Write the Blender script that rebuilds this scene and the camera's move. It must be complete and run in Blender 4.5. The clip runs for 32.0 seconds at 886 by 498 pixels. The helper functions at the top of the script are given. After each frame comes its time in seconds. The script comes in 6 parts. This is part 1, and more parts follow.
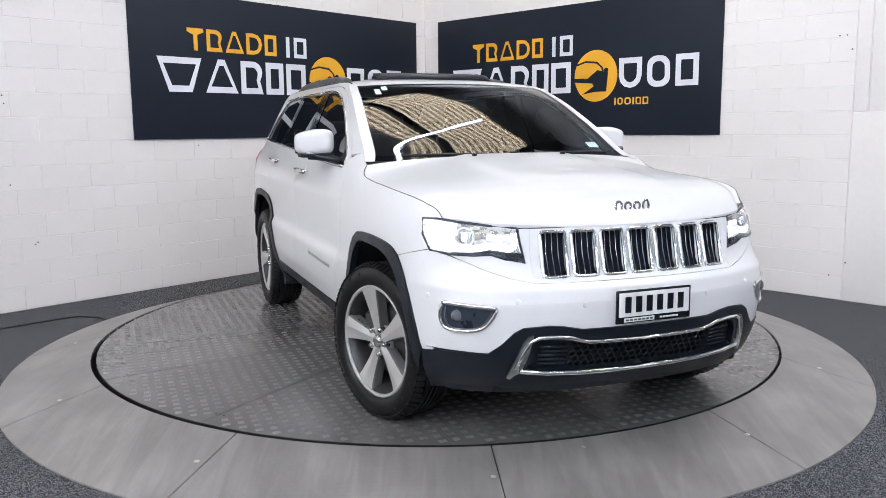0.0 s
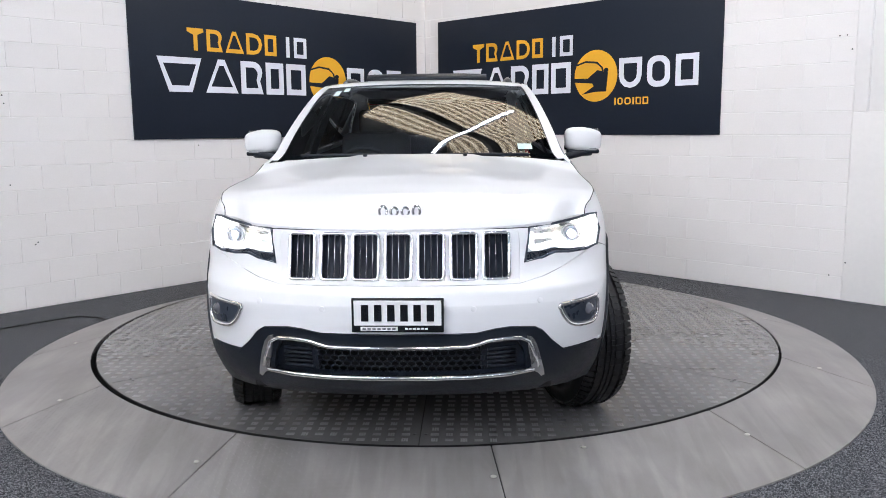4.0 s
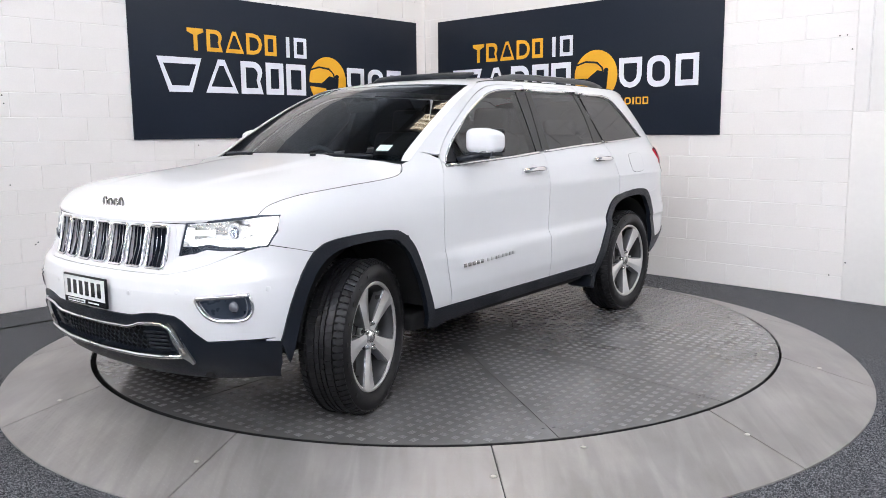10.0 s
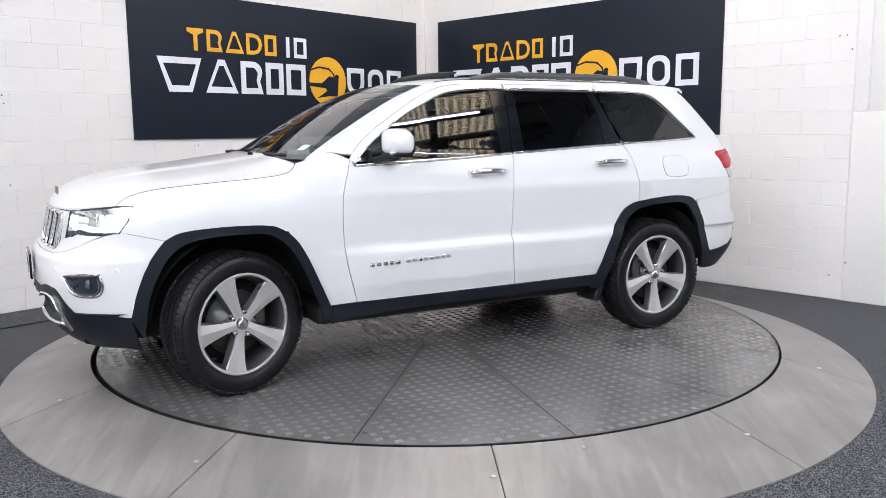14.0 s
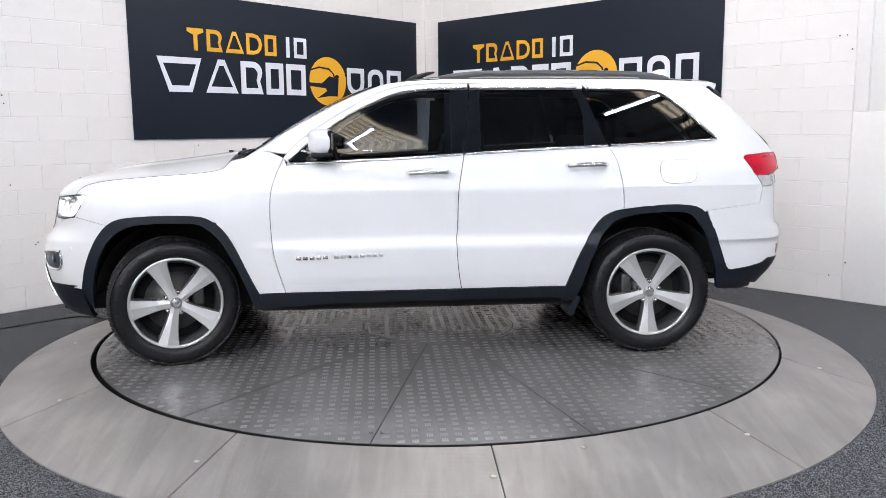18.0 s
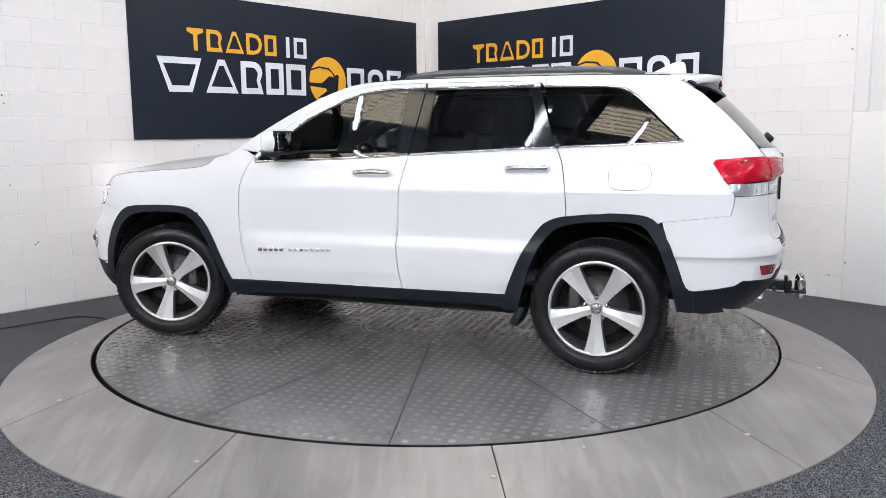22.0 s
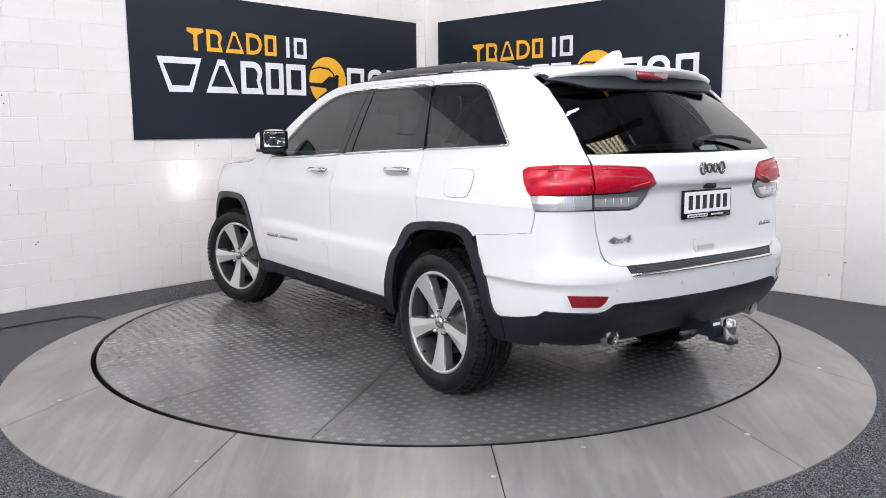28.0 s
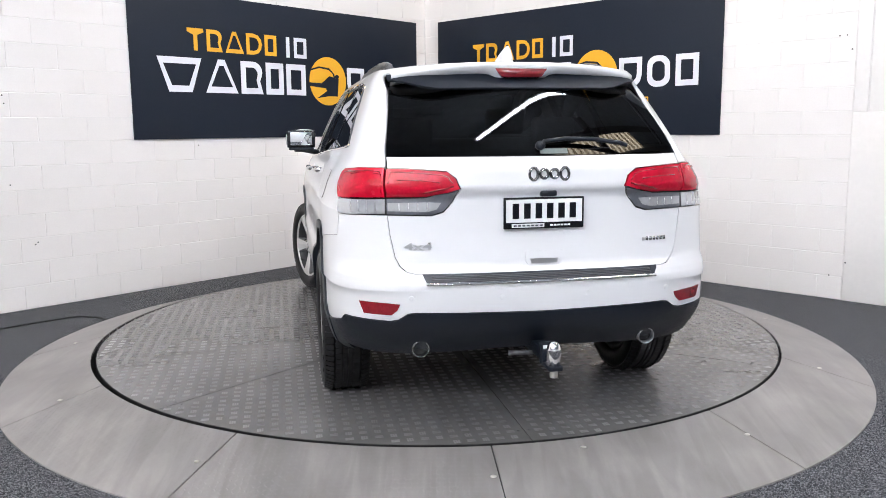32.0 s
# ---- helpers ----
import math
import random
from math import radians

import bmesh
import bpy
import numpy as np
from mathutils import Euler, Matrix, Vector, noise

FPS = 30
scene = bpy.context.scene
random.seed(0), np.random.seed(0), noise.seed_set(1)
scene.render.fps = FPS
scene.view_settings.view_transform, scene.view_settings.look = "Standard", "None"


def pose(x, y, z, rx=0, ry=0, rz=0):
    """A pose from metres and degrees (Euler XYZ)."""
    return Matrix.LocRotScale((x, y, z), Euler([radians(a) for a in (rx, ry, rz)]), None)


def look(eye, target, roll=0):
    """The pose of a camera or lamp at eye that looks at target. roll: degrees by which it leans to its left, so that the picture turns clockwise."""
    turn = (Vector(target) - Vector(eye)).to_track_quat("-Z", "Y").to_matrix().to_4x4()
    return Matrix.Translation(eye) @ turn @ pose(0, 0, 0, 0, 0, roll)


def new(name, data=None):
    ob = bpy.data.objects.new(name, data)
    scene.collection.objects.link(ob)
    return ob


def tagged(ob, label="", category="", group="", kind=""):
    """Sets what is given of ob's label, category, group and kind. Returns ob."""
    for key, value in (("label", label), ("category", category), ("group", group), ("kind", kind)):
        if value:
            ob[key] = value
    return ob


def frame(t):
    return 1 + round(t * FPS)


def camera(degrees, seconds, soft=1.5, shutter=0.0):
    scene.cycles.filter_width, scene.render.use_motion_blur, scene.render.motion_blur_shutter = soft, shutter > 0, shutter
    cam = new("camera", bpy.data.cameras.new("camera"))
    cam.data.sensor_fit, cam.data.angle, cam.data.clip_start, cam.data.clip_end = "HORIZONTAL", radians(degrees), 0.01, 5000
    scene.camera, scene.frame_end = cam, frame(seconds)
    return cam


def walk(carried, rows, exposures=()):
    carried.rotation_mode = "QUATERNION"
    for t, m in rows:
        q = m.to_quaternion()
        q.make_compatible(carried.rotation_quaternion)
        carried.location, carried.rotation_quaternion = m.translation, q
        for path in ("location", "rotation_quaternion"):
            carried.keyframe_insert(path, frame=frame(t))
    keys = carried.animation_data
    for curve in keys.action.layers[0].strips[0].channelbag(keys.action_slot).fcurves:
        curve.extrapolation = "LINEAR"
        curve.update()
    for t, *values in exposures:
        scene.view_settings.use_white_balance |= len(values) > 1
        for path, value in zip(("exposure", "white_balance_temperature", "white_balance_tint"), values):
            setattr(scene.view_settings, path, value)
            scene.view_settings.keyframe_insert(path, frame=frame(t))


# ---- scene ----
cam = camera(56.8, 32.0, soft=0.8)
EYE = Vector((0.0, -5.836, 1.556))
AIM = (math.radians(0.392), math.radians(8.408))
way = Vector((math.sin(AIM[0]) * math.cos(AIM[1]), math.cos(AIM[0]) * math.cos(AIM[1]), -math.sin(AIM[1])))
VIEW = look(EYE, EYE + way * 5, -0.463)
walk(cam, [(0.0, VIEW), (32.0, VIEW)], exposures=[(0.0, 0.15, 6070, 13), (3.0, 0.13, 6050, 13), (6.0, 0.16, 6090, 13), (9.0, 0.28, 6150, 13), (13.0, 0.29, 6150, 13), (18.0, 0.25, 6150, 13), (23.0, 0.20, 6160, 13), (28.0, 0.32, 6190, 13), (32.0, 0.39, 6210, 13)])

# ---- light: a closed hall, lit by roof sheets and tubes, many added as fill (built with the roof below) ----
world = bpy.data.worlds.new("hall_air")
world.use_nodes = True
world.node_tree.nodes["Background"].inputs[0].default_value = (0.5, 0.52, 0.55, 1)
world.node_tree.nodes["Background"].inputs[1].default_value = 0.05
scene.world = world
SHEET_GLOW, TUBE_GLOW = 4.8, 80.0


# ---- materials ----
def nodes_of(name):
    m = bpy.data.materials.new(name)
    m.use_nodes = True
    nt = m.node_tree
    return m, nt, nt.nodes["Principled BSDF"]


def surface(name, colour, rough=0.5, metal=0.0, vary=0.06, fine=60.0, coarse=3.0, bump=0.1, bump_scale=None, coat=0.0,
            spec=0.5, rough_vary=0.08, per_piece=0.0):
    """A surface with grain and stains at two scales, in metres."""
    m, nt, bs = nodes_of(name)
    N, L = nt.nodes, nt.links
    tc = N.new("ShaderNodeTexCoord")
    n1, n2 = N.new("ShaderNodeTexNoise"), N.new("ShaderNodeTexNoise")
    n1.inputs["Scale"].default_value, n2.inputs["Scale"].default_value = fine, coarse
    n1.inputs["Detail"].default_value, n2.inputs["Detail"].default_value = 3, 4
    L.new(tc.outputs["Object"], n1.inputs["Vector"])
    L.new(tc.outputs["Object"], n2.inputs["Vector"])
    add = N.new("ShaderNodeMath")
    add.operation = "ADD"
    L.new(n1.outputs["Fac"], add.inputs[0])
    L.new(n2.outputs["Fac"], add.inputs[1])
    rng = N.new("ShaderNodeMapRange")
    rng.inputs[1].default_value, rng.inputs[2].default_value = 0.7, 1.3
    rng.inputs[3].default_value, rng.inputs[4].default_value = 1 - vary, 1 + vary
    L.new(add.outputs[0], rng.inputs[0])
    fac = rng.outputs[0]
    if per_piece:
        oi = N.new("ShaderNodeObjectInfo")
        pr = N.new("ShaderNodeMapRange")
        pr.inputs[3].default_value, pr.inputs[4].default_value = 1 - per_piece, 1 + per_piece
        L.new(oi.outputs["Random"], pr.inputs[0])
        mu = N.new("ShaderNodeMath")
        mu.operation = "MULTIPLY"
        L.new(fac, mu.inputs[0])
        L.new(pr.outputs[0], mu.inputs[1])
        fac = mu.outputs[0]
    mix = N.new("ShaderNodeVectorMath")
    mix.operation = "SCALE"
    mix.inputs[0].default_value = colour
    L.new(fac, mix.inputs["Scale"])
    L.new(mix.outputs[0], bs.inputs["Base Color"])
    rr = N.new("ShaderNodeMapRange")
    rr.inputs[1].default_value, rr.inputs[2].default_value = 0.3, 0.7
    rr.inputs[3].default_value, rr.inputs[4].default_value = max(0.0, rough - rough_vary), min(1.0, rough + rough_vary)
    L.new(n2.outputs["Fac"], rr.inputs[0])
    L.new(rr.outputs[0], bs.inputs["Roughness"])
    bs.inputs["Metallic"].default_value = metal
    bs.inputs["Specular IOR Level"].default_value = spec
    bs.inputs["Coat Weight"].default_value = coat
    bs.inputs["Coat Roughness"].default_value = 0.03
    if bump:
        bp = N.new("ShaderNodeBump")
        bp.inputs["Strength"].default_value = bump
        bp.inputs["Distance"].default_value = 0.004
        src = n1.outputs["Fac"]
        if bump_scale:
            n3 = N.new("ShaderNodeTexNoise")
            n3.inputs["Scale"].default_value = bump_scale
            n3.inputs["Detail"].default_value = 4
            L.new(tc.outputs["Object"], n3.inputs["Vector"])
            src = n3.outputs["Fac"]
        L.new(src, bp.inputs["Height"])
        L.new(bp.outputs[0], bs.inputs["Normal"])
    return m


def glowing(name, colour, strength, base=(0.8, 0.8, 0.8)):
    m, nt, bs = nodes_of(name)
    bs.inputs["Base Color"].default_value = (*base, 1)
    bs.inputs["Emission Color"].default_value = (*colour, 1)
    bs.inputs["Emission Strength"].default_value = strength
    bs.inputs["Roughness"].default_value = 0.3
    return m


def tinted_glass(name, tint, gloss_rough=0.0, mirror=1.0):
    """A thin pane: see-through with a tint, and a sharp reflection that grows to grazing angles."""
    m, nt, bs = nodes_of(name)
    N, L = nt.nodes, nt.links
    N.remove(bs)
    tr, gl, mx, fr = (N.new(k) for k in ("ShaderNodeBsdfTransparent", "ShaderNodeBsdfGlossy", "ShaderNodeMixShader", "ShaderNodeFresnel"))
    tr.inputs[0].default_value = (*tint, 1)
    gl.inputs["Roughness"].default_value = gloss_rough
    gl.inputs[0].default_value = (mirror, mirror, mirror, 1)
    fr.inputs[0].default_value = 1.55
    L.new(fr.outputs[0], mx.inputs[0])
    L.new(tr.outputs[0], mx.inputs[1])
    L.new(gl.outputs[0], mx.inputs[2])
    L.new(mx.outputs[0], N["Material Output"].inputs[0])
    return m


M_BLOCK = surface("painted_block", (0.84, 0.806, 0.785), 0.62, vary=0.02, fine=90, coarse=2, bump=0.12, bump_scale=70, per_piece=0.012)
M_JOINT = surface("painted_mortar", (0.80, 0.775, 0.755), 0.7, vary=0.04, fine=120, coarse=3, bump=0.3)
M_PLASTER = surface("painted_plaster", (0.84, 0.812, 0.79), 0.62, vary=0.02, fine=25, coarse=2, bump=0.5, bump_scale=14)
M_SIGN = surface("navy_sign_sheet", (0.009, 0.0135, 0.024), 0.5, vary=0.08, fine=40, coarse=1.2, bump=0.02, spec=0.22)
M_SIGN_WHITE = surface("white_vinyl", (0.80, 0.81, 0.88), 0.45, vary=0.02, bump=0.02)
M_SIGN_GOLD = surface("amber_vinyl", (0.82, 0.42, 0.02), 0.45, vary=0.03, bump=0.02)
# for the unseen hall walls, pale so that they bounce fill light
M_HALL = surface("pale_bounce_lining", (0.58, 0.575, 0.57), 0.8, vary=0.15, fine=20, coarse=0.6, bump=0.2)
M_ROOF = surface("dark_roof_sheet", (0.22, 0.24, 0.27), 0.6, vary=0.25, fine=8, coarse=0.7, bump=0.2)
M_BEAM = surface("dark_steel_beam", (0.05, 0.05, 0.055), 0.6, metal=0.0, vary=0.2, bump=0.1)
M_RUBBER = surface("black_rubber", (0.012, 0.012, 0.013), 0.7, vary=0.15, bump=0.1)
M_SEAL = surface("black_seal", (0.003, 0.003, 0.0035), 0.85, vary=0.1, bump=0.05, spec=0.08)
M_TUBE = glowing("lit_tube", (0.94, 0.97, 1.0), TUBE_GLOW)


def carpet_material():
    """Loop carpet: yarn tufts of a few greys, each its own shade, over slow wear."""
    m, nt, bs = nodes_of("grey_loop_carpet")
    N, L = nt.nodes, nt.links
    tc, v, n, ramp, bp, sep = (N.new(k) for k in ("ShaderNodeTexCoord", "ShaderNodeTexVoronoi", "ShaderNodeTexNoise", "ShaderNodeValToRGB", "ShaderNodeBump", "ShaderNodeSeparateColor"))
    v.inputs["Scale"].default_value = 250
    n.inputs["Scale"].default_value, n.inputs["Detail"].default_value = 1.6, 4
    L.new(tc.outputs["Object"], v.inputs["Vector"])
    L.new(tc.outputs["Object"], n.inputs["Vector"])
    L.new(v.outputs["Color"], sep.inputs[0])
    e = ramp.color_ramp.elements
    e[0].position, e[0].color = 0.22, (0.012, 0.014, 0.018, 1)
    e[1].position, e[1].color = 0.95, (0.29, 0.29, 0.31, 1)
    mid = ramp.color_ramp.elements.new(0.58)
    mid.color = (0.066, 0.069, 0.078, 1)
    L.new(sep.outputs[0], ramp.inputs[0])
    sc, rg = N.new("ShaderNodeVectorMath"), N.new("ShaderNodeMapRange")
    sc.operation = "SCALE"
    rg.inputs[3].default_value, rg.inputs[4].default_value = 0.8, 1.2
    L.new(n.outputs["Fac"], rg.inputs[0])
    L.new(ramp.outputs[0], sc.inputs[0])
    L.new(rg.outputs[0], sc.inputs["Scale"])
    L.new(sc.outputs[0], bs.inputs["Base Color"])
    bp.inputs["Strength"].default_value, bp.inputs["Distance"].default_value = 0.8, 0.006
    bp.invert = True
    L.new(v.outputs["Distance"], bp.inputs["Height"])
    L.new(bp.outputs[0], bs.inputs["Normal"])
    bs.inputs["Roughness"].default_value = 0.95
    bs.inputs["Specular IOR Level"].default_value = 0.15
    return m


M_CARPET = carpet_material()


def metal_plate(name, base, rough, scratch, spread=0.08):
    """Worn grey plate: blotchy, with scuffs where tyres have rolled on and off."""
    m, nt, bs = nodes_of(name)
    N, L = nt.nodes, nt.links
    tc, n1, n2, n3, mp = (N.new(k) for k in ("ShaderNodeTexCoord", "ShaderNodeTexNoise", "ShaderNodeTexNoise", "ShaderNodeTexNoise", "ShaderNodeMapping"))
    mp.inputs["Scale"].default_value = (3.6, 0.55, 1.0)
    mp.inputs["Rotation"].default_value = (0, 0, 0.12)
    n3.inputs["Distortion"].default_value = 0.7
    for n, s, d in ((n1, 2.2, 5), (n2, 160, 3), (n3, 3.2, 6)):
        n.inputs["Scale"].default_value, n.inputs["Detail"].default_value = s, d
    L.new(tc.outputs["Object"], n1.inputs["Vector"])
    L.new(tc.outputs["Object"], n2.inputs["Vector"])
    L.new(tc.outputs["Object"], mp.inputs["Vector"])
    L.new(mp.outputs[0], n3.inputs["Vector"])
    r1 = N.new("ShaderNodeValToRGB")
    e = r1.color_ramp.elements
    e[0].position, e[0].color = 0.34, (*[c * 0.80 for c in base], 1)
    e[1].position, e[1].color = 0.68, (*[c * 1.10 for c in base], 1)
    L.new(n1.outputs["Fac"], r1.inputs[0])
    r3 = N.new("ShaderNodeMapRange")
    r3.inputs[1].default_value, r3.inputs[2].default_value = 0.40, 0.62
    r3.inputs[3].default_value, r3.inputs[4].default_value = 1 - scratch, 1.0
    L.new(n3.outputs["Fac"], r3.inputs[0])
    r2 = N.new("ShaderNodeMapRange")
    r2.inputs[3].default_value, r2.inputs[4].default_value = 0.93, 1.07
    L.new(n2.outputs["Fac"], r2.inputs[0])
    mu, sc = N.new("ShaderNodeMath"), N.new("ShaderNodeVectorMath")
    mu.operation, sc.operation = "MULTIPLY", "SCALE"
    L.new(r3.outputs[0], mu.inputs[0])
    L.new(r2.outputs[0], mu.inputs[1])
    L.new(r1.outputs[0], sc.inputs[0])
    L.new(mu.outputs[0], sc.inputs["Scale"])
    L.new(sc.outputs[0], bs.inputs["Base Color"])
    rr = N.new("ShaderNodeMapRange")
    rr.inputs[1].default_value, rr.inputs[2].default_value = 0.3, 0.7
    rr.inputs[3].default_value, rr.inputs[4].default_value = rough - spread, rough + spread
    L.new(n3.outputs["Fac"], rr.inputs[0])
    L.new(rr.outputs[0], bs.inputs["Roughness"])
    bs.inputs["Metallic"].default_value = 0.35
    bp = N.new("ShaderNodeBump")
    bp.inputs["Strength"].default_value, bp.inputs["Distance"].default_value = 0.06, 0.004
    L.new(n1.outputs["Fac"], bp.inputs["Height"])
    if spread > 0.05:
        L.new(bp.outputs[0], bs.inputs["Normal"])
    return m


M_TABLE = metal_plate("grey_tread_plate", (0.206, 0.201, 0.201), 0.25, 0.06, 0.02)
M_TREAD = metal_plate("grey_tread_lozenge", (0.230, 0.224, 0.224), 0.345, 0.04, 0.02)
M_RAMP = metal_plate("grey_ramp_plate", (0.322, 0.303, 0.295), 0.42, 0.19, 0.07)
M_BOLT = surface("pale_steel", (0.62, 0.60, 0.56), 0.35, metal=0.8, vary=0.1, bump=0.05)


def sheet_material():
    """Translucent roof sheet with daylight behind it: dark lap lines down its ribs, and specks of dirt."""
    m, nt, bs = nodes_of("daylit_roof_sheet")
    N, L = nt.nodes, nt.links
    tc, n, mp, ramp, wv, mx = (N.new(k) for k in ("ShaderNodeTexCoord", "ShaderNodeTexNoise", "ShaderNodeMapping", "ShaderNodeValToRGB", "ShaderNodeTexWave", "ShaderNodeMath"))
    mp.inputs["Scale"].default_value = (22.0, 7.0, 1.0)
    n.inputs["Scale"].default_value, n.inputs["Detail"].default_value = 1.7, 6
    n.inputs["Roughness"].default_value = 0.7
    L.new(tc.outputs["Object"], mp.inputs["Vector"])
    L.new(mp.outputs[0], n.inputs["Vector"])
    wv.inputs["Scale"].default_value = 2.42
    wv.inputs["Distortion"].default_value = 0.6
    L.new(tc.outputs["Object"], wv.inputs["Vector"])
    mx.operation = "MULTIPLY_ADD"
    mx.inputs[1].default_value = 0.20
    L.new(wv.outputs["Fac"], mx.inputs[0])
    L.new(n.outputs["Fac"], mx.inputs[2])
    e = ramp.color_ramp.elements
    e[0].position, e[0].color = 0.45, (0.07, 0.045, 0.02, 1)
    e[1].position, e[1].color = 0.70, (0.95, 0.86, 0.68, 1)
    mid = ramp.color_ramp.elements.new(0.56)
    mid.color = (0.52, 0.42, 0.27, 1)
    L.new(mx.outputs[0], ramp.inputs[0])
    L.new(ramp.outputs[0], bs.inputs["Emission Color"])
    L.new(ramp.outputs[0], bs.inputs["Base Color"])
    bs.inputs["Emission Strength"].default_value = SHEET_GLOW
    return m


M_SHEET = sheet_material()


# ---- mesh helpers ----
def part(name, bm, material, parent, label="", smooth=True):
    """Link a bmesh as one mesh object under a thing or a part."""
    me = bpy.data.meshes.new(name)
    for f in bm.faces:
        f.smooth = smooth
    bm.to_mesh(me)
    bm.free()
    me.materials.append(material)
    ob = new(name, me)
    if parent is not None:
        ob.parent = parent
    if label:
        tagged(ob, label)
    return ob


def flat(name, verts, faces, material, parent=None, label="", smooth=False):
    me = bpy.data.meshes.new(name)
    me.from_pydata(verts, [], faces)
    me.validate()
    if smooth:
        me.polygons.foreach_set("use_smooth", [True] * len(me.polygons))
    me.materials.append(material)
    ob = new(name, me)
    if parent is not None:
        ob.parent = parent
    if label:
        tagged(ob, label)
    return ob


def empty(name, m=None):
    ob = new(name)
    ob.empty_display_size = 0.2
    if m is not None:
        ob.matrix_basis = m
    return ob


def add_box(bm, centre, size, m=None, bevel=0.0, segs=2):
    r = bmesh.ops.create_cube(bm, size=1.0)
    vs = r["verts"]
    for v in vs:
        v.co = Vector((v.co.x * size[0], v.co.y * size[1], v.co.z * size[2]))
    if bevel:
        es = list({e for v in vs for e in v.link_edges})
        out = bmesh.ops.bevel(bm, geom=es, offset=bevel, segments=segs, profile=0.6, affect="EDGES", clamp_overlap=True)
        vs = list(set(out["verts"]) | {v for v in vs if v.is_valid})
    t = Matrix.Translation(centre) @ (m or Matrix.Identity(4))
    for v in vs:
        v.co = t @ v.co
    return vs


def box(centre, size, m=None, bevel=0.0, segs=2):
    bm = bmesh.new()
    add_box(bm, centre, size, m, bevel, segs)
    return bm


def add_lathe(bm, profile, n, m=None, close=False):
    """Turn (radius, height) pairs about z."""
    m = m or Matrix.Identity(4)
    rings = []
    for r, h in profile:
        rings.append([bm.verts.new(m @ Vector((r * math.cos(2 * math.pi * i / n), r * math.sin(2 * math.pi * i / n), h))) for i in range(n)])
    pairs = list(zip(rings, rings[1:])) + ([(rings[-1], rings[0])] if close else [])
    for a, b in pairs:
        for i in range(n):
            bm.faces.new((a[i], a[(i + 1) % n], b[(i + 1) % n], b[i]))
    if not close:
        for ring, (r, h) in ((rings[0], profile[0]), (rings[-1], profile[-1])):
            if r > 1e-6:
                bm.faces.new(ring if ring is rings[-1] else ring[::-1])
    return rings


def lathe(profile, n, m=None, close=False):
    bm = bmesh.new()
    add_lathe(bm, profile, n, m, close)
    bmesh.ops.remove_doubles(bm, verts=bm.verts, dist=1e-5)
    bmesh.ops.recalc_face_normals(bm, faces=bm.faces)
    return bm


def add_tube(bm, path, r, n=8, close=False, flatten=1.0):
    """A tube round a path of points; flatten squeezes it along its second axis."""
    path = [Vector(q) for q in path]
    rings = []
    k = len(path)
    for i, q in enumerate(path):
        a = path[(i - 1) % k] if (i or close) else q
        b = path[(i + 1) % k] if (i < k - 1 or close) else q
        d = (b - a).normalized()
        up = Vector((0, 0, 1)) if abs(d.z) < 0.9 else Vector((1, 0, 0))
        s = d.cross(up).normalized()
        u = s.cross(d)
        rings.append([bm.verts.new(q + s * (r * math.cos(2 * math.pi * j / n)) + u * (r * flatten * math.sin(2 * math.pi * j / n))) for j in range(n)])
    for a, b in list(zip(rings, rings[1:])) + ([(rings[-1], rings[0])] if close else []):
        for j in range(n):
            bm.faces.new((a[j], a[(j + 1) % n], b[(j + 1) % n], b[j]))
    if not close:
        bm.faces.new(rings[0][::-1])
        bm.faces.new(rings[-1])


def tube(path, r, n=8, close=False, flatten=1.0):
    bm = bmesh.new()
    add_tube(bm, path, r, n, close, flatten)
    bmesh.ops.recalc_face_normals(bm, faces=bm.faces)
    return bm


def spline(points, per=5):
    """A smooth line through points."""
    pts = [Vector(q) for q in points]
    out = []
    for i in range(len(pts) - 1):
        p0, p1, p2, p3 = pts[max(i - 1, 0)], pts[i], pts[i + 1], pts[min(i + 2, len(pts) - 1)]
        for j in range(per):
            t = j / per
            out.append(0.5 * ((2 * p1) + (p2 - p0) * t + (2 * p0 - 5 * p1 + 4 * p2 - p3) * t * t + (3 * p1 - p0 - 3 * p2 + p3) * t ** 3))
    out.append(pts[-1])
    return out


def plate_of(outline, depth, m=None):
    """A flat shape of some depth from an outline in its own x, y plane, its front at z = depth."""
    bm = bmesh.new()
    f = bm.faces.new([bm.verts.new((a, b, 0)) for a, b in outline])
    if f.normal.z < 0:
        f.normal_flip()
    r = bmesh.ops.extrude_face_region(bm, geom=[f])
    for v in r["geom"]:
        if isinstance(v, bmesh.types.BMVert):
            v.co.z += depth
    bmesh.ops.recalc_face_normals(bm, faces=bm.faces)
    if m is not None:
        bmesh.ops.transform(bm, matrix=m, verts=bm.verts)
    return bm


# ---- the room ----
CORNER = Vector((-0.1377, 5.1344, 0))
DIR_A, DIR_B = Vector((-0.66890, -0.74336, 0)), Vector((0.70335, -0.71084, 0))
IN_A, IN_B = Vector((0.74336, -0.66890, 0)), Vector((-0.71084, -0.70335, 0))
ROOF_Z, WALL_TOP = 5.6, 3.85

floor = flat("floor", [(-14, -16, 0), (14, -16, 0), (14, 9, 0), (-14, 9, 0)], [(0, 1, 2, 3)], M_CARPET)
tagged(floor, "dark grey flecked loop carpet round the turntable", "floor", kind="structure")


def wall_frame(way_, inward):
    """Axes of a wall: x along it from the corner, y up, z into the room."""
    return Matrix(((way_.x, 0, inward.x, CORNER.x), (way_.y, 0, inward.y, CORNER.y), (0, 1, 0, 0), (0, 0, 0, 1)))


ROW, PITCH = 0.2095, 0.4365


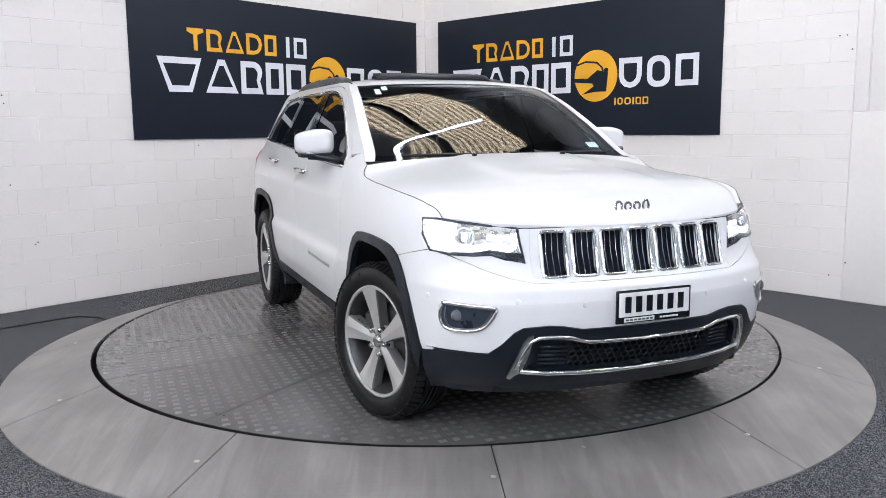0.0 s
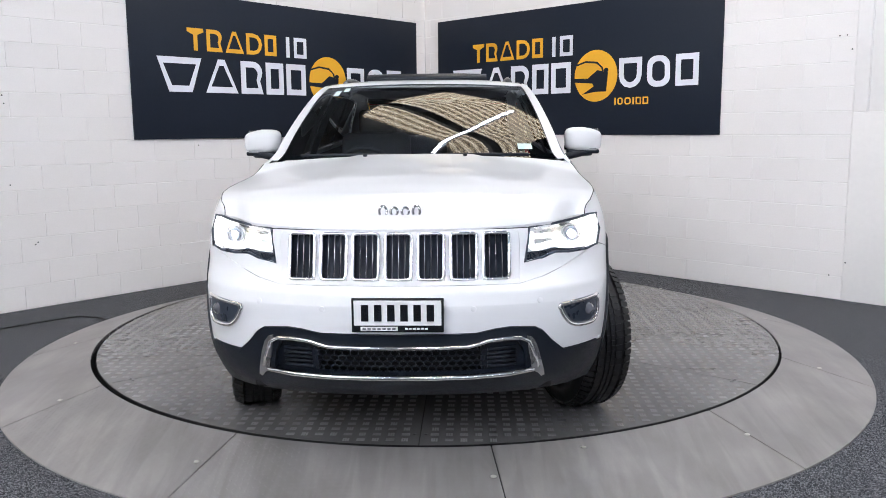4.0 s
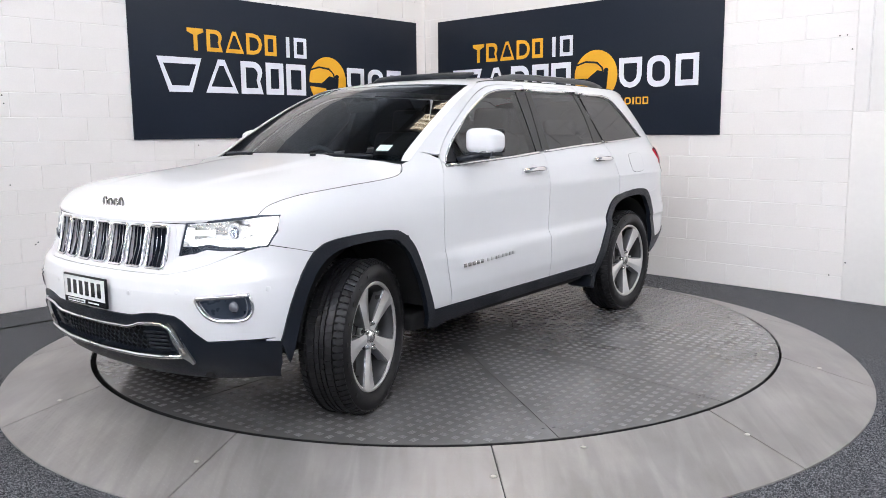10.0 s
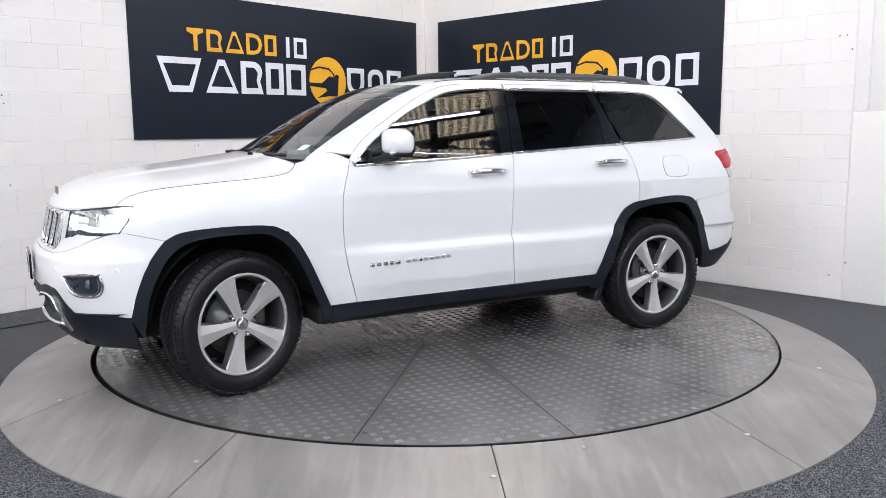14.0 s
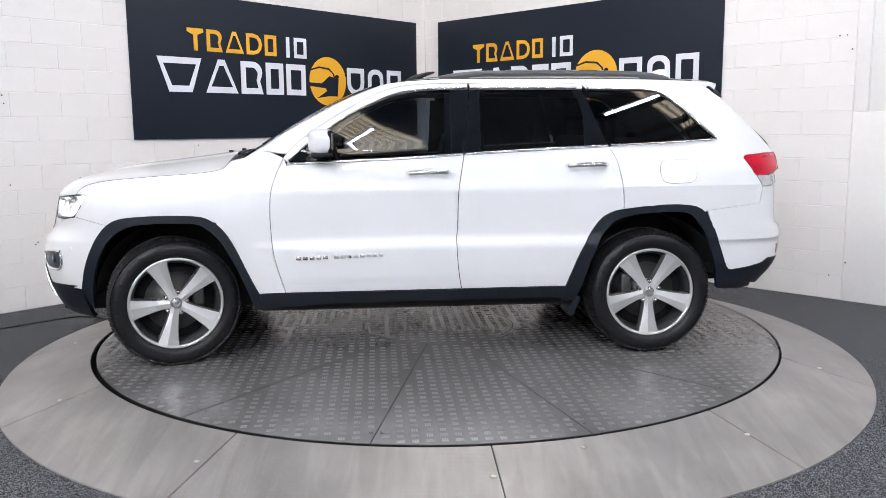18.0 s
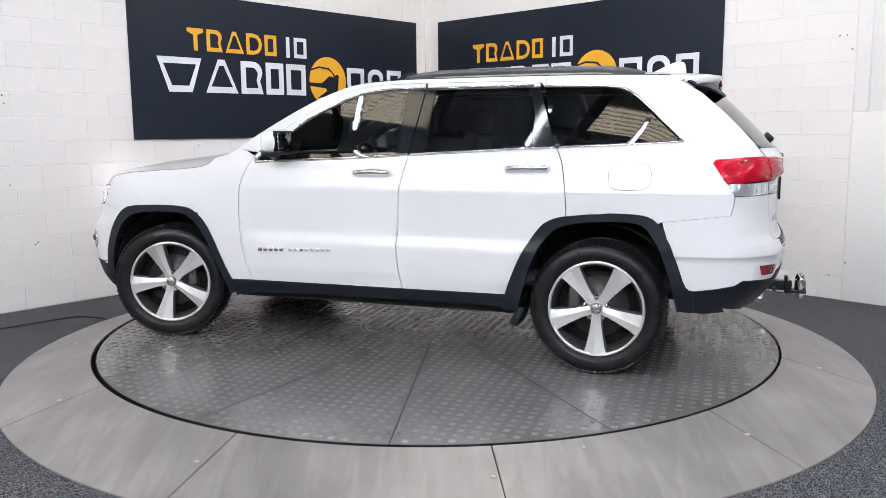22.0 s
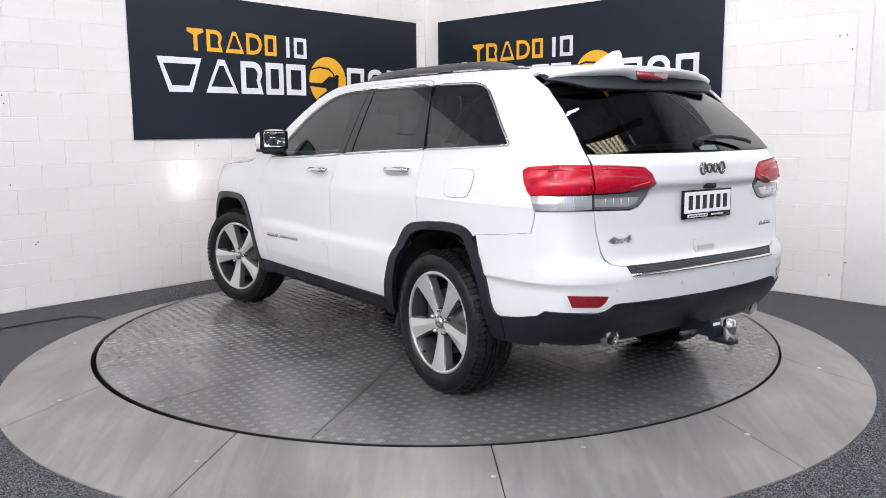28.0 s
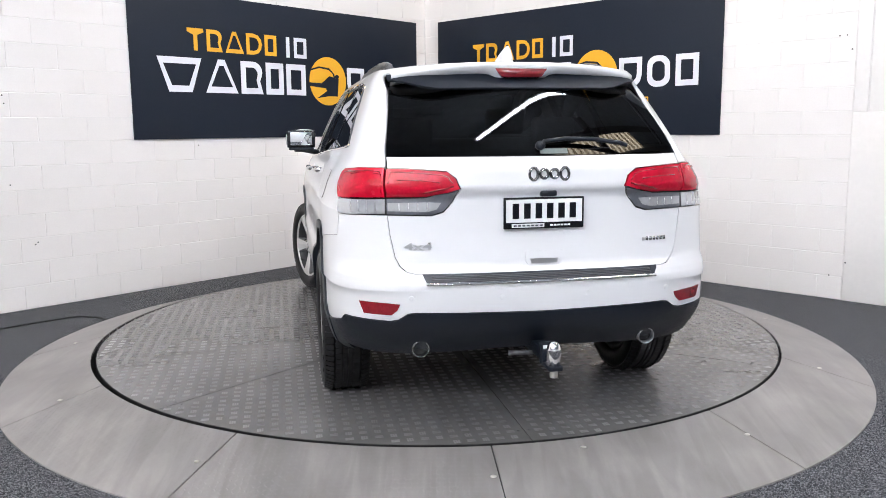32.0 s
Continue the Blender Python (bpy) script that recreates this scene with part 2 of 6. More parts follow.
def block_mesh(w, h):
    bm = bmesh.new()
    add_box(bm, (0, 0, 0), (w, h, 0.03), None, 0.003, 1)
    me = bpy.data.meshes.new("block")
    for f in bm.faces:
        f.smooth = False
    bm.to_mesh(me)
    bm.free()
    me.materials.append(M_BLOCK)
    return me


def build_wall(name, label, way_, inward, phase, end, blocks_end):
    f = wall_frame(way_, inward)
    w = empty(name, f)
    tagged(w, label, "wall", kind="structure")
    bm = box((end / 2, WALL_TOP / 2, -0.1032), (end, WALL_TOP, 0.2))
    part("core", bm, M_JOINT, w, smooth=False)
    part("upper_cladding", box((end / 2, (WALL_TOP + ROOF_Z) / 2, -0.0832), (end, ROOF_Z - WALL_TOP, 0.16)), M_ROOF, w, "dark sheet cladding above the blocks", smooth=False)
    whole = block_mesh(PITCH - 0.004, ROW - 0.004)
    rest = bmesh.new()
    halves = {}
    for row in range(int(WALL_TOP / ROW)):
        off = phase[row % 2] % PITCH
        s = off - PITCH
        while s < blocks_end:
            a, b = max(s, 0.0), min(s + PITCH, blocks_end)
            s += PITCH
            if b - a < 0.02:
                continue
            z = (row + 0.5) * ROW
            place = ((a + b) / 2, z, -0.0145 + random.uniform(-0.0009, 0.0009))
            if row > 13:
                add_box(rest, place, (b - a - 0.004, ROW - 0.004, 0.03))
                continue
            key = round(b - a, 3)
            if abs(key - PITCH) < 0.002:
                me = whole
            else:
                me = halves.setdefault(key, None) or block_mesh(b - a - 0.004, ROW - 0.004)
                halves[key] = me
            ob = new("block", me)
            ob.parent = w
            ob.location = place
    part("upper_blocks", rest, M_BLOCK, w, smooth=False)["kind"] = "stuff"
    return w, f


wall_left, FRAME_A = build_wall("wall_left", "white painted concrete block wall behind the turntable", DIR_A, IN_A, (4.342 % PITCH, 4.556 % PITCH), 13.0, 6.6)
wall_right, FRAME_B = build_wall("wall_right", "white painted concrete block wall ending at a plastered pier", DIR_B, IN_B, (4.682 % PITCH, 4.462 % PITCH), 13.0, 5.335)
pier = empty("pier", FRAME_B)
tagged(pier, "rough white plastered concrete pier in the block wall", "pier", kind="structure")
part("lower_pier", box((6.7, 0.8325, 0.0), (2.72, 1.665, 0.03), bevel=0.006), M_PLASTER, pier)
part("upper_strip", box((5.398, 2.7575, 0.0), (0.118, 2.185, 0.028), bevel=0.006), M_PLASTER, pier)
part("upper_face", box((6.78, 2.7575, -0.008), (2.62, 2.185, 0.028), bevel=0.006), M_PLASTER, pier)

# unseen walls added to close the hall: white below to bounce fill, dark sheet above
for nm, lab, cx, cy, lx, ly in (("wall_back", "unseen far wall of the hall, added white to bounce light", 0, -16.1, 28.4, 0.2), ("wall_far_left", "unseen side wall of the hall, added white to bounce light", -14.1, -3.5, 0.2, 25.0),
                                ("wall_far_right", "unseen side wall of the hall, added white to bounce light", 14.1, -3.5, 0.2, 25.0), ("wall_rear", "unseen plain white wall added to close the hall", 0, 9.1, 28.4, 0.2)):
    w = empty(nm)
    tagged(w, lab, "wall", kind="structure")
    part("bounce_lining", box((cx, cy, WALL_TOP / 2), (lx, ly, WALL_TOP)), M_HALL, w, smooth=False)
    part("upper_cladding", box((cx, cy, (WALL_TOP + ROOF_Z) / 2), (lx, ly, ROOF_Z - WALL_TOP)), M_ROOF, w, "dark sheet cladding", smooth=False)
roof = flat("ceiling", [(-14, -16, ROOF_Z), (14, -16, ROOF_Z), (14, 9, ROOF_Z), (-14, 9, ROOF_Z)], [(0, 3, 2, 1)], M_ROOF)
tagged(roof, "dark sheet roof of the hall", "ceiling", kind="structure")


# roof lights run square to the block walls
ROOF_U, ROOF_W = Vector((0.669, 0.743, 0)), Vector((0.743, -0.669, 0))


def roof_place(x, y, z):
    """Axes of the roof: x along the purlins, y down the strips of clear sheet."""
    return Matrix(((ROOF_U.x, ROOF_W.x, 0, x), (ROOF_U.y, ROOF_W.y, 0, y), (0, 0, -1, z), (0, 0, 0, 1)))


def roof_at(u, w):
    """A place in the roof from its own axes: u along the purlins, w down the strips."""
    return u * ROOF_U.x + w * ROOF_W.x, u * ROOF_U.y + w * ROOF_W.y


def skylight(u, w, wide, length, purlins, rafter):
    """A strip of corrugated translucent sheet in the roof, its ribs down the strip."""
    x, y = roof_at(u, w)
    n = int(wide / 0.02)
    vs, fs = [], []
    for i in range(n + 1):
        a = -wide / 2 + wide * i / n
        z = 0.02 + 0.018 * math.sin(2 * math.pi * a / 0.13)
        vs += [(a, -length / 2, z), (a, length / 2, z)]
        if i:
            fs.append((2 * i - 2, 2 * i, 2 * i + 1, 2 * i - 1))
    ob = flat("skylight", vs, fs, M_SHEET, smooth=True)
    ob.matrix_basis = roof_place(x, y, ROOF_Z - 0.02)
    tagged(ob, "stained translucent corrugated roof sheet with daylight behind, two strips added as fill", "skylight", "roof lights", kind="structure")
    for k in purlins:
        c = Vector((x, y, 0)) + ROOF_W * k
        ob = part("roof_purlin", box((0, 0, 0), (wide + 1.6, 0.17, 0.10), bevel=0.01), M_BEAM, None)
        ob.matrix_basis = roof_place(c.x, c.y, ROOF_Z - 0.13)
        tagged(ob, "dark steel purlin under the roof sheet", "beam", "roof beams", "structure")
    c = Vector((x, y, 0)) + ROOF_U * rafter
    ob = part("roof_rafter", box((0, 0, 0), (0.14, length + 1, 0.16), bevel=0.01), M_BEAM, None)
    ob.matrix_basis = roof_place(c.x, c.y, ROOF_Z - 0.10)
    tagged(ob, "dark steel rafter under the roof sheet", "beam", "roof beams", "structure")


skylight(1.60, -0.80, 2.1, 2.75, (-1.45, 1.45), -0.50)
skylight(0.67, 4.60, 2.1, 2.8, (-1.5, -0.70, 0.10, 0.98, 1.5), 0.05)
skylight(-3.87, 2.95, 1.1, 1.75, (-0.95, 0.95), -0.40)
skylight(-4.40, -1.75, 1.2, 3.6, (-1.85, -0.65, 0.45, 1.85), -0.55)
# two unseen strips further back, added only to light the hall
skylight(-9.10, 1.50, 1.75, 9.0, (-3.0, -1.5, 0.0, 1.5, 3.0), -0.5)
skylight(-13.0, 1.50, 1.75, 9.0, (-3.0, -1.5, 0.0, 1.5, 3.0), -0.5)


def tube_or_fill_light(u, w, length=2.4, across=False):
    x, y = roof_at(u, w)
    t = empty("tube_or_fill_light", roof_place(x, y, ROOF_Z - 0.30) @ Matrix.Rotation(radians(90 if across else 0), 4, "Z"))
    tagged(t, "lit white fluorescent tube on a slim batten, most of them added fill", "ceiling light", "tubes under the roof")
    part("batten", box((0, 0, -0.045), (length + 0.06, 0.10, 0.04), bevel=0.006), M_SIGN_WHITE, t)
    bm = bmesh.new()
    add_tube(bm, [(-length / 2, 0, 0), (length / 2, 0, 0)], 0.024, 12)
    part("tube", bm, M_TUBE, t)
    for s in (-1, 1):
        part("end_cap", box((s * length / 2, 0, -0.005), (0.03, 0.045, 0.05), bevel=0.006), M_SIGN_WHITE, t)
        part("hanger", tube([(s * length / 3, 0, -0.06), (s * length / 3, 0, -0.29)], 0.006, 6), M_BEAM, t)


# over the turntable, along the purlins; the last one is added fill for the right
for u, w, length in ((1.07, -0.33, 2.4), (-0.14, 2.08, 2.4), (0.2, 4.5, 2.3), (-4.0, 2.75, 1.3), (-4.1, 1.4, 1.3), (-4.4, -0.9, 1.3), (0.6, 6.9, 2.4)):
    tube_or_fill_light(u, w, length)
# unseen rows added across the rest of the hall as fill light
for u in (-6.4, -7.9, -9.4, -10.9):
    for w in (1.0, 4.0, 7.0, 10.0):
        tube_or_fill_light(u, w, 2.85, across=True)
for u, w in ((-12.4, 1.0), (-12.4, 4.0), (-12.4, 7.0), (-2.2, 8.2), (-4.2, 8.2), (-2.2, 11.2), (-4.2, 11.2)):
    tube_or_fill_light(u, w, 2.85, across=True)


# ---- signs ----
def sign(name, frame_m, left_is_far, x0, x1):
    """A dark sheet with amber and white shapes; u runs along its writing from its left edge."""
    root = empty(name, frame_m)
    tagged(root, "dark navy wall sign with white and amber shapes", "sign", "wall signs")
    W, z0, z1 = x1 - x0, 1.468, 2.888
    part("sheet", box(((x0 + x1) / 2, (z0 + z1) / 2, 0.014), (W, z1 - z0, 0.022), bevel=0.003), M_SIGN, root)
    place = lambda u, z: ((x1 - u) if left_is_far else (x0 + u), z, 0.0255)

    def shape(nm, outline, mat, depth=0.003):
        pts = [place(u, z) for u, z in outline]
        part(nm, plate_of([(q[0], q[1]) for q in pts], depth, Matrix.Translation((0, 0, 0.0255))), mat, root, smooth=False)

    def hollow(nm, outline, stroke, mat):
        """The rim of a silhouette, of an even width."""
        lo = [min(q[k] for q in outline) for k in (0, 1)]
        hi = [max(q[k] for q in outline) for k in (0, 1)]
        c = [(lo[k] + hi[k]) / 2 for k in (0, 1)]
        f = [1 - 2 * stroke / (hi[k] - lo[k]) for k in (0, 1)]
        n = len(outline)
        vs = []
        for z in (0.0255, 0.0285):
            for fx, fy in ((1, 1), f):
                vs += [(*place(c[0] + (a - c[0]) * fx, c[1] + (b - c[1]) * fy)[:2], z) for a, b in outline]
        fs = []
        for i in range(n):
            j = (i + 1) % n
            fs += [(2 * n + i, 2 * n + j, 3 * n + j, 3 * n + i), (i, j, 2 * n + j, 2 * n + i), (n + i, 3 * n + i, 3 * n + j, n + j)]
        flat(nm, vs, fs, mat, root)

    # plain silhouettes, each in a unit square
    arc = lambda cx, cy, rx, ry, a0, a1: [(cx + rx * math.cos(radians(a0 + (a1 - a0) * k / 6)), cy + ry * math.sin(radians(a0 + (a1 - a0) * k / 6))) for k in range(7)]
    forms = {
        "slab": [(0, 0), (1, 0), (1, 1), (0, 1)],
        "wedge": [(0, 1), (0.24, 0), (0.76, 0), (1, 1)],
        "post": [(0, 1), (0, 0.84), (0.38, 0.70), (0.38, 0), (0.62, 0), (0.62, 0.70), (1, 0.84), (1, 1)],
        "peak": [(0, 0), (1, 0), (0.60, 1), (0.40, 1)],
        "bell": [(0, 0), (1, 0), (0.86, 0.40)] + arc(0.55, 0.68, 0.42, 0.32, -20, 90) + [(0, 1)],
        "round": [(0, 0)] + arc(0.45, 0.5, 0.55, 0.5, -90, 90) + [(0, 1)],
        "bowl": [(0, 1)] + arc(0.5, 0.42, 0.5, 0.42, 180, 360) + [(1, 1)],
        "pebble": arc(0.55, 0.70, 0.42, 0.30, 0, 90) + arc(0.42, 0.70, 0.40, 0.30, 90, 180) + arc(0.42, 0.30, 0.40, 0.30, 180, 270) + arc(0.57, 0.30, 0.42, 0.30, 270, 360),
    }

    def word(u0, pieces, gap, za, zb, mat, nm):
        u = u0
        for form, wd in pieces:
            pts = [(u + wd * a, za + (zb - za) * b) for a, b in forms[form]]
            stroke = (zb - za) * 0.185
            if form == "post" or wd < 2.6 * stroke:
                shape(nm, pts, mat)
            else:
                hollow(nm, pts, stroke, mat)
            u += wd + gap
    word(0.612, (("post", 0.185), ("bell", 0.185), ("peak", 0.225), ("round", 0.20), ("slab", 0.155)), 0.034, 2.342, 2.560, M_SIGN_GOLD, "amber_shape")
    word(1.830, (("slab", 0.046), ("slab", 0.175)), 0.062, 2.338, 2.558, M_SIGN_WHITE, "white_shape")
    word(0.270, (("wedge", 0.49), ("peak", 0.385), ("bell", 0.28), ("slab", 0.235), ("slab", 0.27)), 0.040, 1.930, 2.268, M_SIGN_WHITE, "white_shape")
    word(2.715, (("bowl", 0.275), ("pebble", 0.27), ("slab", 0.25)), 0.058, 1.955, 2.268, M_SIGN_WHITE, "white_shape")
    word(2.665, (("slab", 0.018), ("pebble", 0.066), ("pebble", 0.078), ("slab", 0.018), ("slab", 0.064), ("slab", 0.064)), 0.020, 1.785, 1.86, M_SIGN_GOLD, "amber_shape")
    cu, cz, r = 2.42, 2.10, 0.275
    disc = [(cu + r * math.cos(a * math.pi / 24), cz + r * math.sin(a * math.pi / 24)) for a in range(48)]
    shape("amber_disc", disc, M_SIGN_GOLD)
    dark = lambda nm, pts: shape(nm, pts, M_SIGN, 0.0045)
    dark("dark_band", [(cu - 0.275, cz - 0.02), (cu - 0.10, cz - 0.025), (cu + 0.02, cz + 0.06), (cu + 0.16, cz + 0.03), (cu + 0.14, cz - 0.17), (cu - 0.0, cz - 0.17),
                       (cu - 0.17, cz - 0.195), (cu - 0.02, cz - 0.11), (cu - 0.04, cz - 0.08), (cu - 0.272, cz - 0.06)])
    dark("dark_curve", [(cu - 0.26, cz + 0.13), (cu - 0.13, cz + 0.165), (cu + 0.02, cz + 0.15), (cu + 0.09, cz + 0.09), (cu + 0.11, cz + 0.03),
                        (cu + 0.09, cz + 0.03), (cu + 0.07, cz + 0.085), (cu + 0.01, cz + 0.13), (cu - 0.13, cz + 0.145), (cu - 0.262, cz + 0.11)])
    dark("dark_roundel", [(cu + 0.135 + 0.03 * math.cos(k), cz + 0.055 + 0.024 * math.sin(k)) for k in [j * math.pi / 6 for j in range(12)]])
    return root


sign("wall_sign", FRAME_A, True, 0.19, 4.113)
sign("wall_sign", FRAME_B, False, 0.263, 4.124)

# old screw plugs left in the block walls
for wall_, spots in ((wall_left, ((5.27, 1.86), (5.26, 1.79), (5.263, 1.10), (5.093, 0.567), (5.07, 0.585), (3.42, 1.40))), (wall_right, ((5.358, 0.343), (5.22, 0.214), (5.252, 2.322), (5.30, 2.20), (5.19, 2.32)))):
    for u, z in spots:
        part("wall_plug", lathe([(0.0, 0.002), (0.0055, 0.002), (0.007, 0.0), (0.0, -0.004)], 8, Matrix.Translation((u, z, 0.0185 if wall_ is wall_right and u > 5.335 else 0.0025))), M_BEAM, wall_)

# thin black cable lying on the carpet by the left wall
cable = part("cable", tube(spline([(-3.52, 0.48, 0.008), (-3.1, 0.9, 0.008), (-2.95, 0.92, 0.008), (-2.80, 0.86, 0.008), (-2.68, 0.72, 0.008)], 6), 0.007, 8), M_RUBBER, None)
tagged(cable, "thin black cable on the carpet beside the ramp", "cable")

# ---- turntable and its ramp ----
DECK_Z, DECK_R = 0.14, 2.306


def sector(r0, r1, a0, a1, z, zb, gap, n=None):
    """A plate between two radii and two angles (degrees), held back from its neighbours by half a gap."""
    n = n or max(3, int((a1 - a0) / 3))
    out = []
    for r, rev in ((r1 - gap / 2, False), (r0 + gap / 2, True)):
        d = math.degrees(gap / 2 / max(r, 0.05))
        arc = [(r * math.cos(radians(a0 + d + (a1 - a0 - 2 * d) * i / n)), r * math.sin(radians(a0 + d + (a1 - a0 - 2 * d) * i / n))) for i in range(n + 1)]
        out += arc[::-1] if rev else arc
    bm = bmesh.new()
    f = bm.faces.new([bm.verts.new((x, y, zb)) for x, y in out])
    if f.normal.z < 0:
        f.normal_flip()
    g = bmesh.ops.extrude_face_region(bm, geom=[f])
    for v in g["geom"]:
        if isinstance(v, bmesh.types.BMVert):
            v.co.z = z
    bmesh.ops.recalc_face_normals(bm, faces=bm.faces)
    return bm


table = empty("turntable")
tagged(table, "round grey steel turntable deck with raised tread lozenges", "turntable")
SEAMS = (-130.5, -104.0, -78.0, -52.0, 0.0, 52.0, 78.0, 104.0, 130.5, 180.0)
part("drum", lathe([(0.0, 0.02), (DECK_R - 0.03, 0.02), (DECK_R - 0.03, 0.118), (0.0, 0.118)], 96), M_RUBBER, table)
part("centre_plate", lathe([(0.0, 0.12), (0.541, 0.12), (0.541, DECK_Z), (0.0, DECK_Z)], 48), M_TABLE, table, smooth=False)
for a, b in zip(SEAMS, SEAMS[1:] + (SEAMS[0] + 360,)):
    part("deck_plate", sector(0.545, DECK_R, a, b, DECK_Z, 0.12, 0.0045), M_TABLE, table, smooth=False)


def lozenges(name, pitch, lng, wid, high, inside, lift, mat, parent):
    """Raised lozenges, each turned a quarter from its neighbour."""
    vs, fs = [], []
    n = int(3.2 / pitch)
    for i in range(-n, n + 1):
        for j in range(-n, n + 1):
            x, y = i * pitch, j * pitch
            if not inside(x, y):
                continue
            a = math.pi / 4 + (math.pi / 2 if (i + j) % 2 else 0)
            c, s = math.cos(a), math.sin(a)
            k = len(vs)
            for f, z in ((1.0, 0.0), (0.62, high)):
                for px, py in ((lng / 2 * f, 0), (0, wid / 2 * f), (-lng / 2 * f, 0), (0, -wid / 2 * f)):
                    qx, qy = x + c * px - s * py, y + s * px + c * py
                    vs.append((qx, qy, lift(qx, qy) + z))
            fs.append((k + 4, k + 5, k + 6, k + 7))
            fs += [(k + q, k + (q + 1) % 4, k + 4 + (q + 1) % 4, k + 4 + q) for q in range(4)]
    ob = flat(name, vs, fs, mat, parent)
    ob["kind"] = "stuff"
    return ob


def on_deck(x, y):
    r = math.hypot(x, y)
    if r > DECK_R - 0.035 or abs(r - 0.543) < 0.03:
        return False
    if r < 0.5:
        return True
    a = math.degrees(math.atan2(y, x))
    return all(abs(math.sin(radians(a - s))) * r > 0.03 or math.cos(radians(a - s)) < 0 for s in SEAMS)


def five_bar(name, pitch, inside, mat, parent):
    """Tread plate: square groups of short raised bars, each group turned a quarter from its neighbour."""
    vs, fs = [], []
    n = int(DECK_R / pitch) + 1
    lng, wid, high = pitch * 0.60, 0.0098, 0.0008
    for i in range(-n, n + 1):
        for j in range(-n, n + 1):
            cx, cy = i * pitch, j * pitch
            if not inside(cx, cy):
                continue
            for b in range(3):
                o = (b - 1) * 0.0108
                k = len(vs)
                for f, z in ((1.0, 0.0), (0.72, high)):
                    for px, py in ((1, 1), (-1, 1), (-1, -1), (1, -1)):
                        u, v = px * (lng / 2 - (1 - f) * wid), o + py * wid / 2 * f
                        if (i + j) % 2:
                            u, v = -v, u
                        vs.append((cx + u, cy + v, DECK_Z - 0.0002 + z))
                fs.append((k + 4, k + 5, k + 6, k + 7))
                fs += [(k + q, k + (q + 1) % 4, k + 4 + (q + 1) % 4, k + 4 + q) for q in range(4)]
    ob = flat(name, vs, fs, mat, parent)
    ob["kind"] = "stuff"
    return ob


five_bar("tread", 0.068, on_deck, M_TREAD, table)

part("deck_edge", lathe([(DECK_R - 0.004, 0.10), (DECK_R + 0.0015, 0.10), (DECK_R + 0.0015, 0.1375), (DECK_R - 0.004, 0.1375)], 120, close=True), M_SEAL, table, "black edge of the deck")

RING = Vector((-0.009, 0.0, 0.0))
ring = empty("ramp_ring", Matrix.Translation(RING))
tagged(ring, "scuffed grey steel ramp ring round the turntable", "ramp", kind="structure")
R_IN, R_OUT, Z_IN, Z_OUT = 2.329, 2.850, 0.1385, 0.007


def ramp_plate(a0, a1):
    n, gap = 12, 0.007
    bm = bmesh.new()
    rows = []
    for r, z in ((R_IN, 0.0), (R_IN, Z_IN), (R_OUT, Z_OUT), (R_OUT, 0.0)):
        d = math.degrees(gap / 2 / r)
        rows.append([bm.verts.new((r * math.cos(radians(a0 + d + (a1 - a0 - 2 * d) * i / n)), r * math.sin(radians(a0 + d + (a1 - a0 - 2 * d) * i / n)), z)) for i in range(n + 1)])
    for p, q in zip(rows, rows[1:]):
        for i in range(n):
            bm.faces.new((p[i], q[i], q[i + 1], p[i + 1]))
    for k in (0, n):
        bm.faces.new([r[k] for r in rows])
    bmesh.ops.recalc_face_normals(bm, faces=bm.faces)
    return bm


part("gap_bed", lathe([(2.296, 0.002), (R_IN + 0.004, 0.002), (R_IN + 0.003, 0.118), (2.322, 0.112), (2.296, 0.108)], 96, close=True), M_SEAL, ring)
part("joint_bed", lathe([(R_IN, 0.001), (R_IN, Z_IN - 0.006), (R_OUT - 0.01, Z_OUT - 0.004), (R_OUT - 0.01, 0.001)], 96, close=True), M_RUBBER, ring)
for k in range(12):
    a = -84.0 + 30 * k
    part("ramp_plate", ramp_plate(a, a + 30), M_RAMP, ring, smooth=False)
ramp_z = lambda x, y: Z_IN + (Z_OUT - Z_IN) * (math.hypot(x, y) - R_IN) / (R_OUT - R_IN)


def on_front_plates(x, y):
    r, a = math.hypot(x, y), math.degrees(math.atan2(y, x))
    return R_IN + 0.03 < r < R_OUT - 0.03 and -143.4 < a < -84.8


lozenges("ramp_tread", 0.027, 0.022, 0.0065, 0.0008, on_front_plates, lambda x, y: ramp_z(x, y), M_RAMP, ring)
for r, a in ((2.546, -144.9), (2.561, -115.0), (2.398, -74.0), (2.555, -54.2), (2.539, -84.6), (2.544, -23.3), (2.54, 6.8), (2.55, 36.5), (2.54, 65.4), (2.55, 96.6), (2.54, 126.3), (2.55, 156.8), (2.54, -174.6)):
    x, y = r * math.cos(radians(a)), r * math.sin(radians(a))
    part("bolt", lathe([(0.0, 0.0), (0.014, 0.0), (0.013, 0.003), (0.006, 0.005), (0.0, 0.005)], 12, Matrix.Translation((x, y, ramp_z(x, y)))), M_BOLT, ring)
# pairs of small screws beside the deck's seams
for a in SEAMS:
    for d in (-0.7, 0.7):
        part("deck_screw", lathe([(0.0, 0.0), (0.009, 0.0), (0.008, 0.0015), (0.0, 0.002)], 10, Matrix.Rotation(radians(a + d), 4, "Z") @ Matrix.Translation((2.17, 0, DECK_Z))), M_BEAM, table)

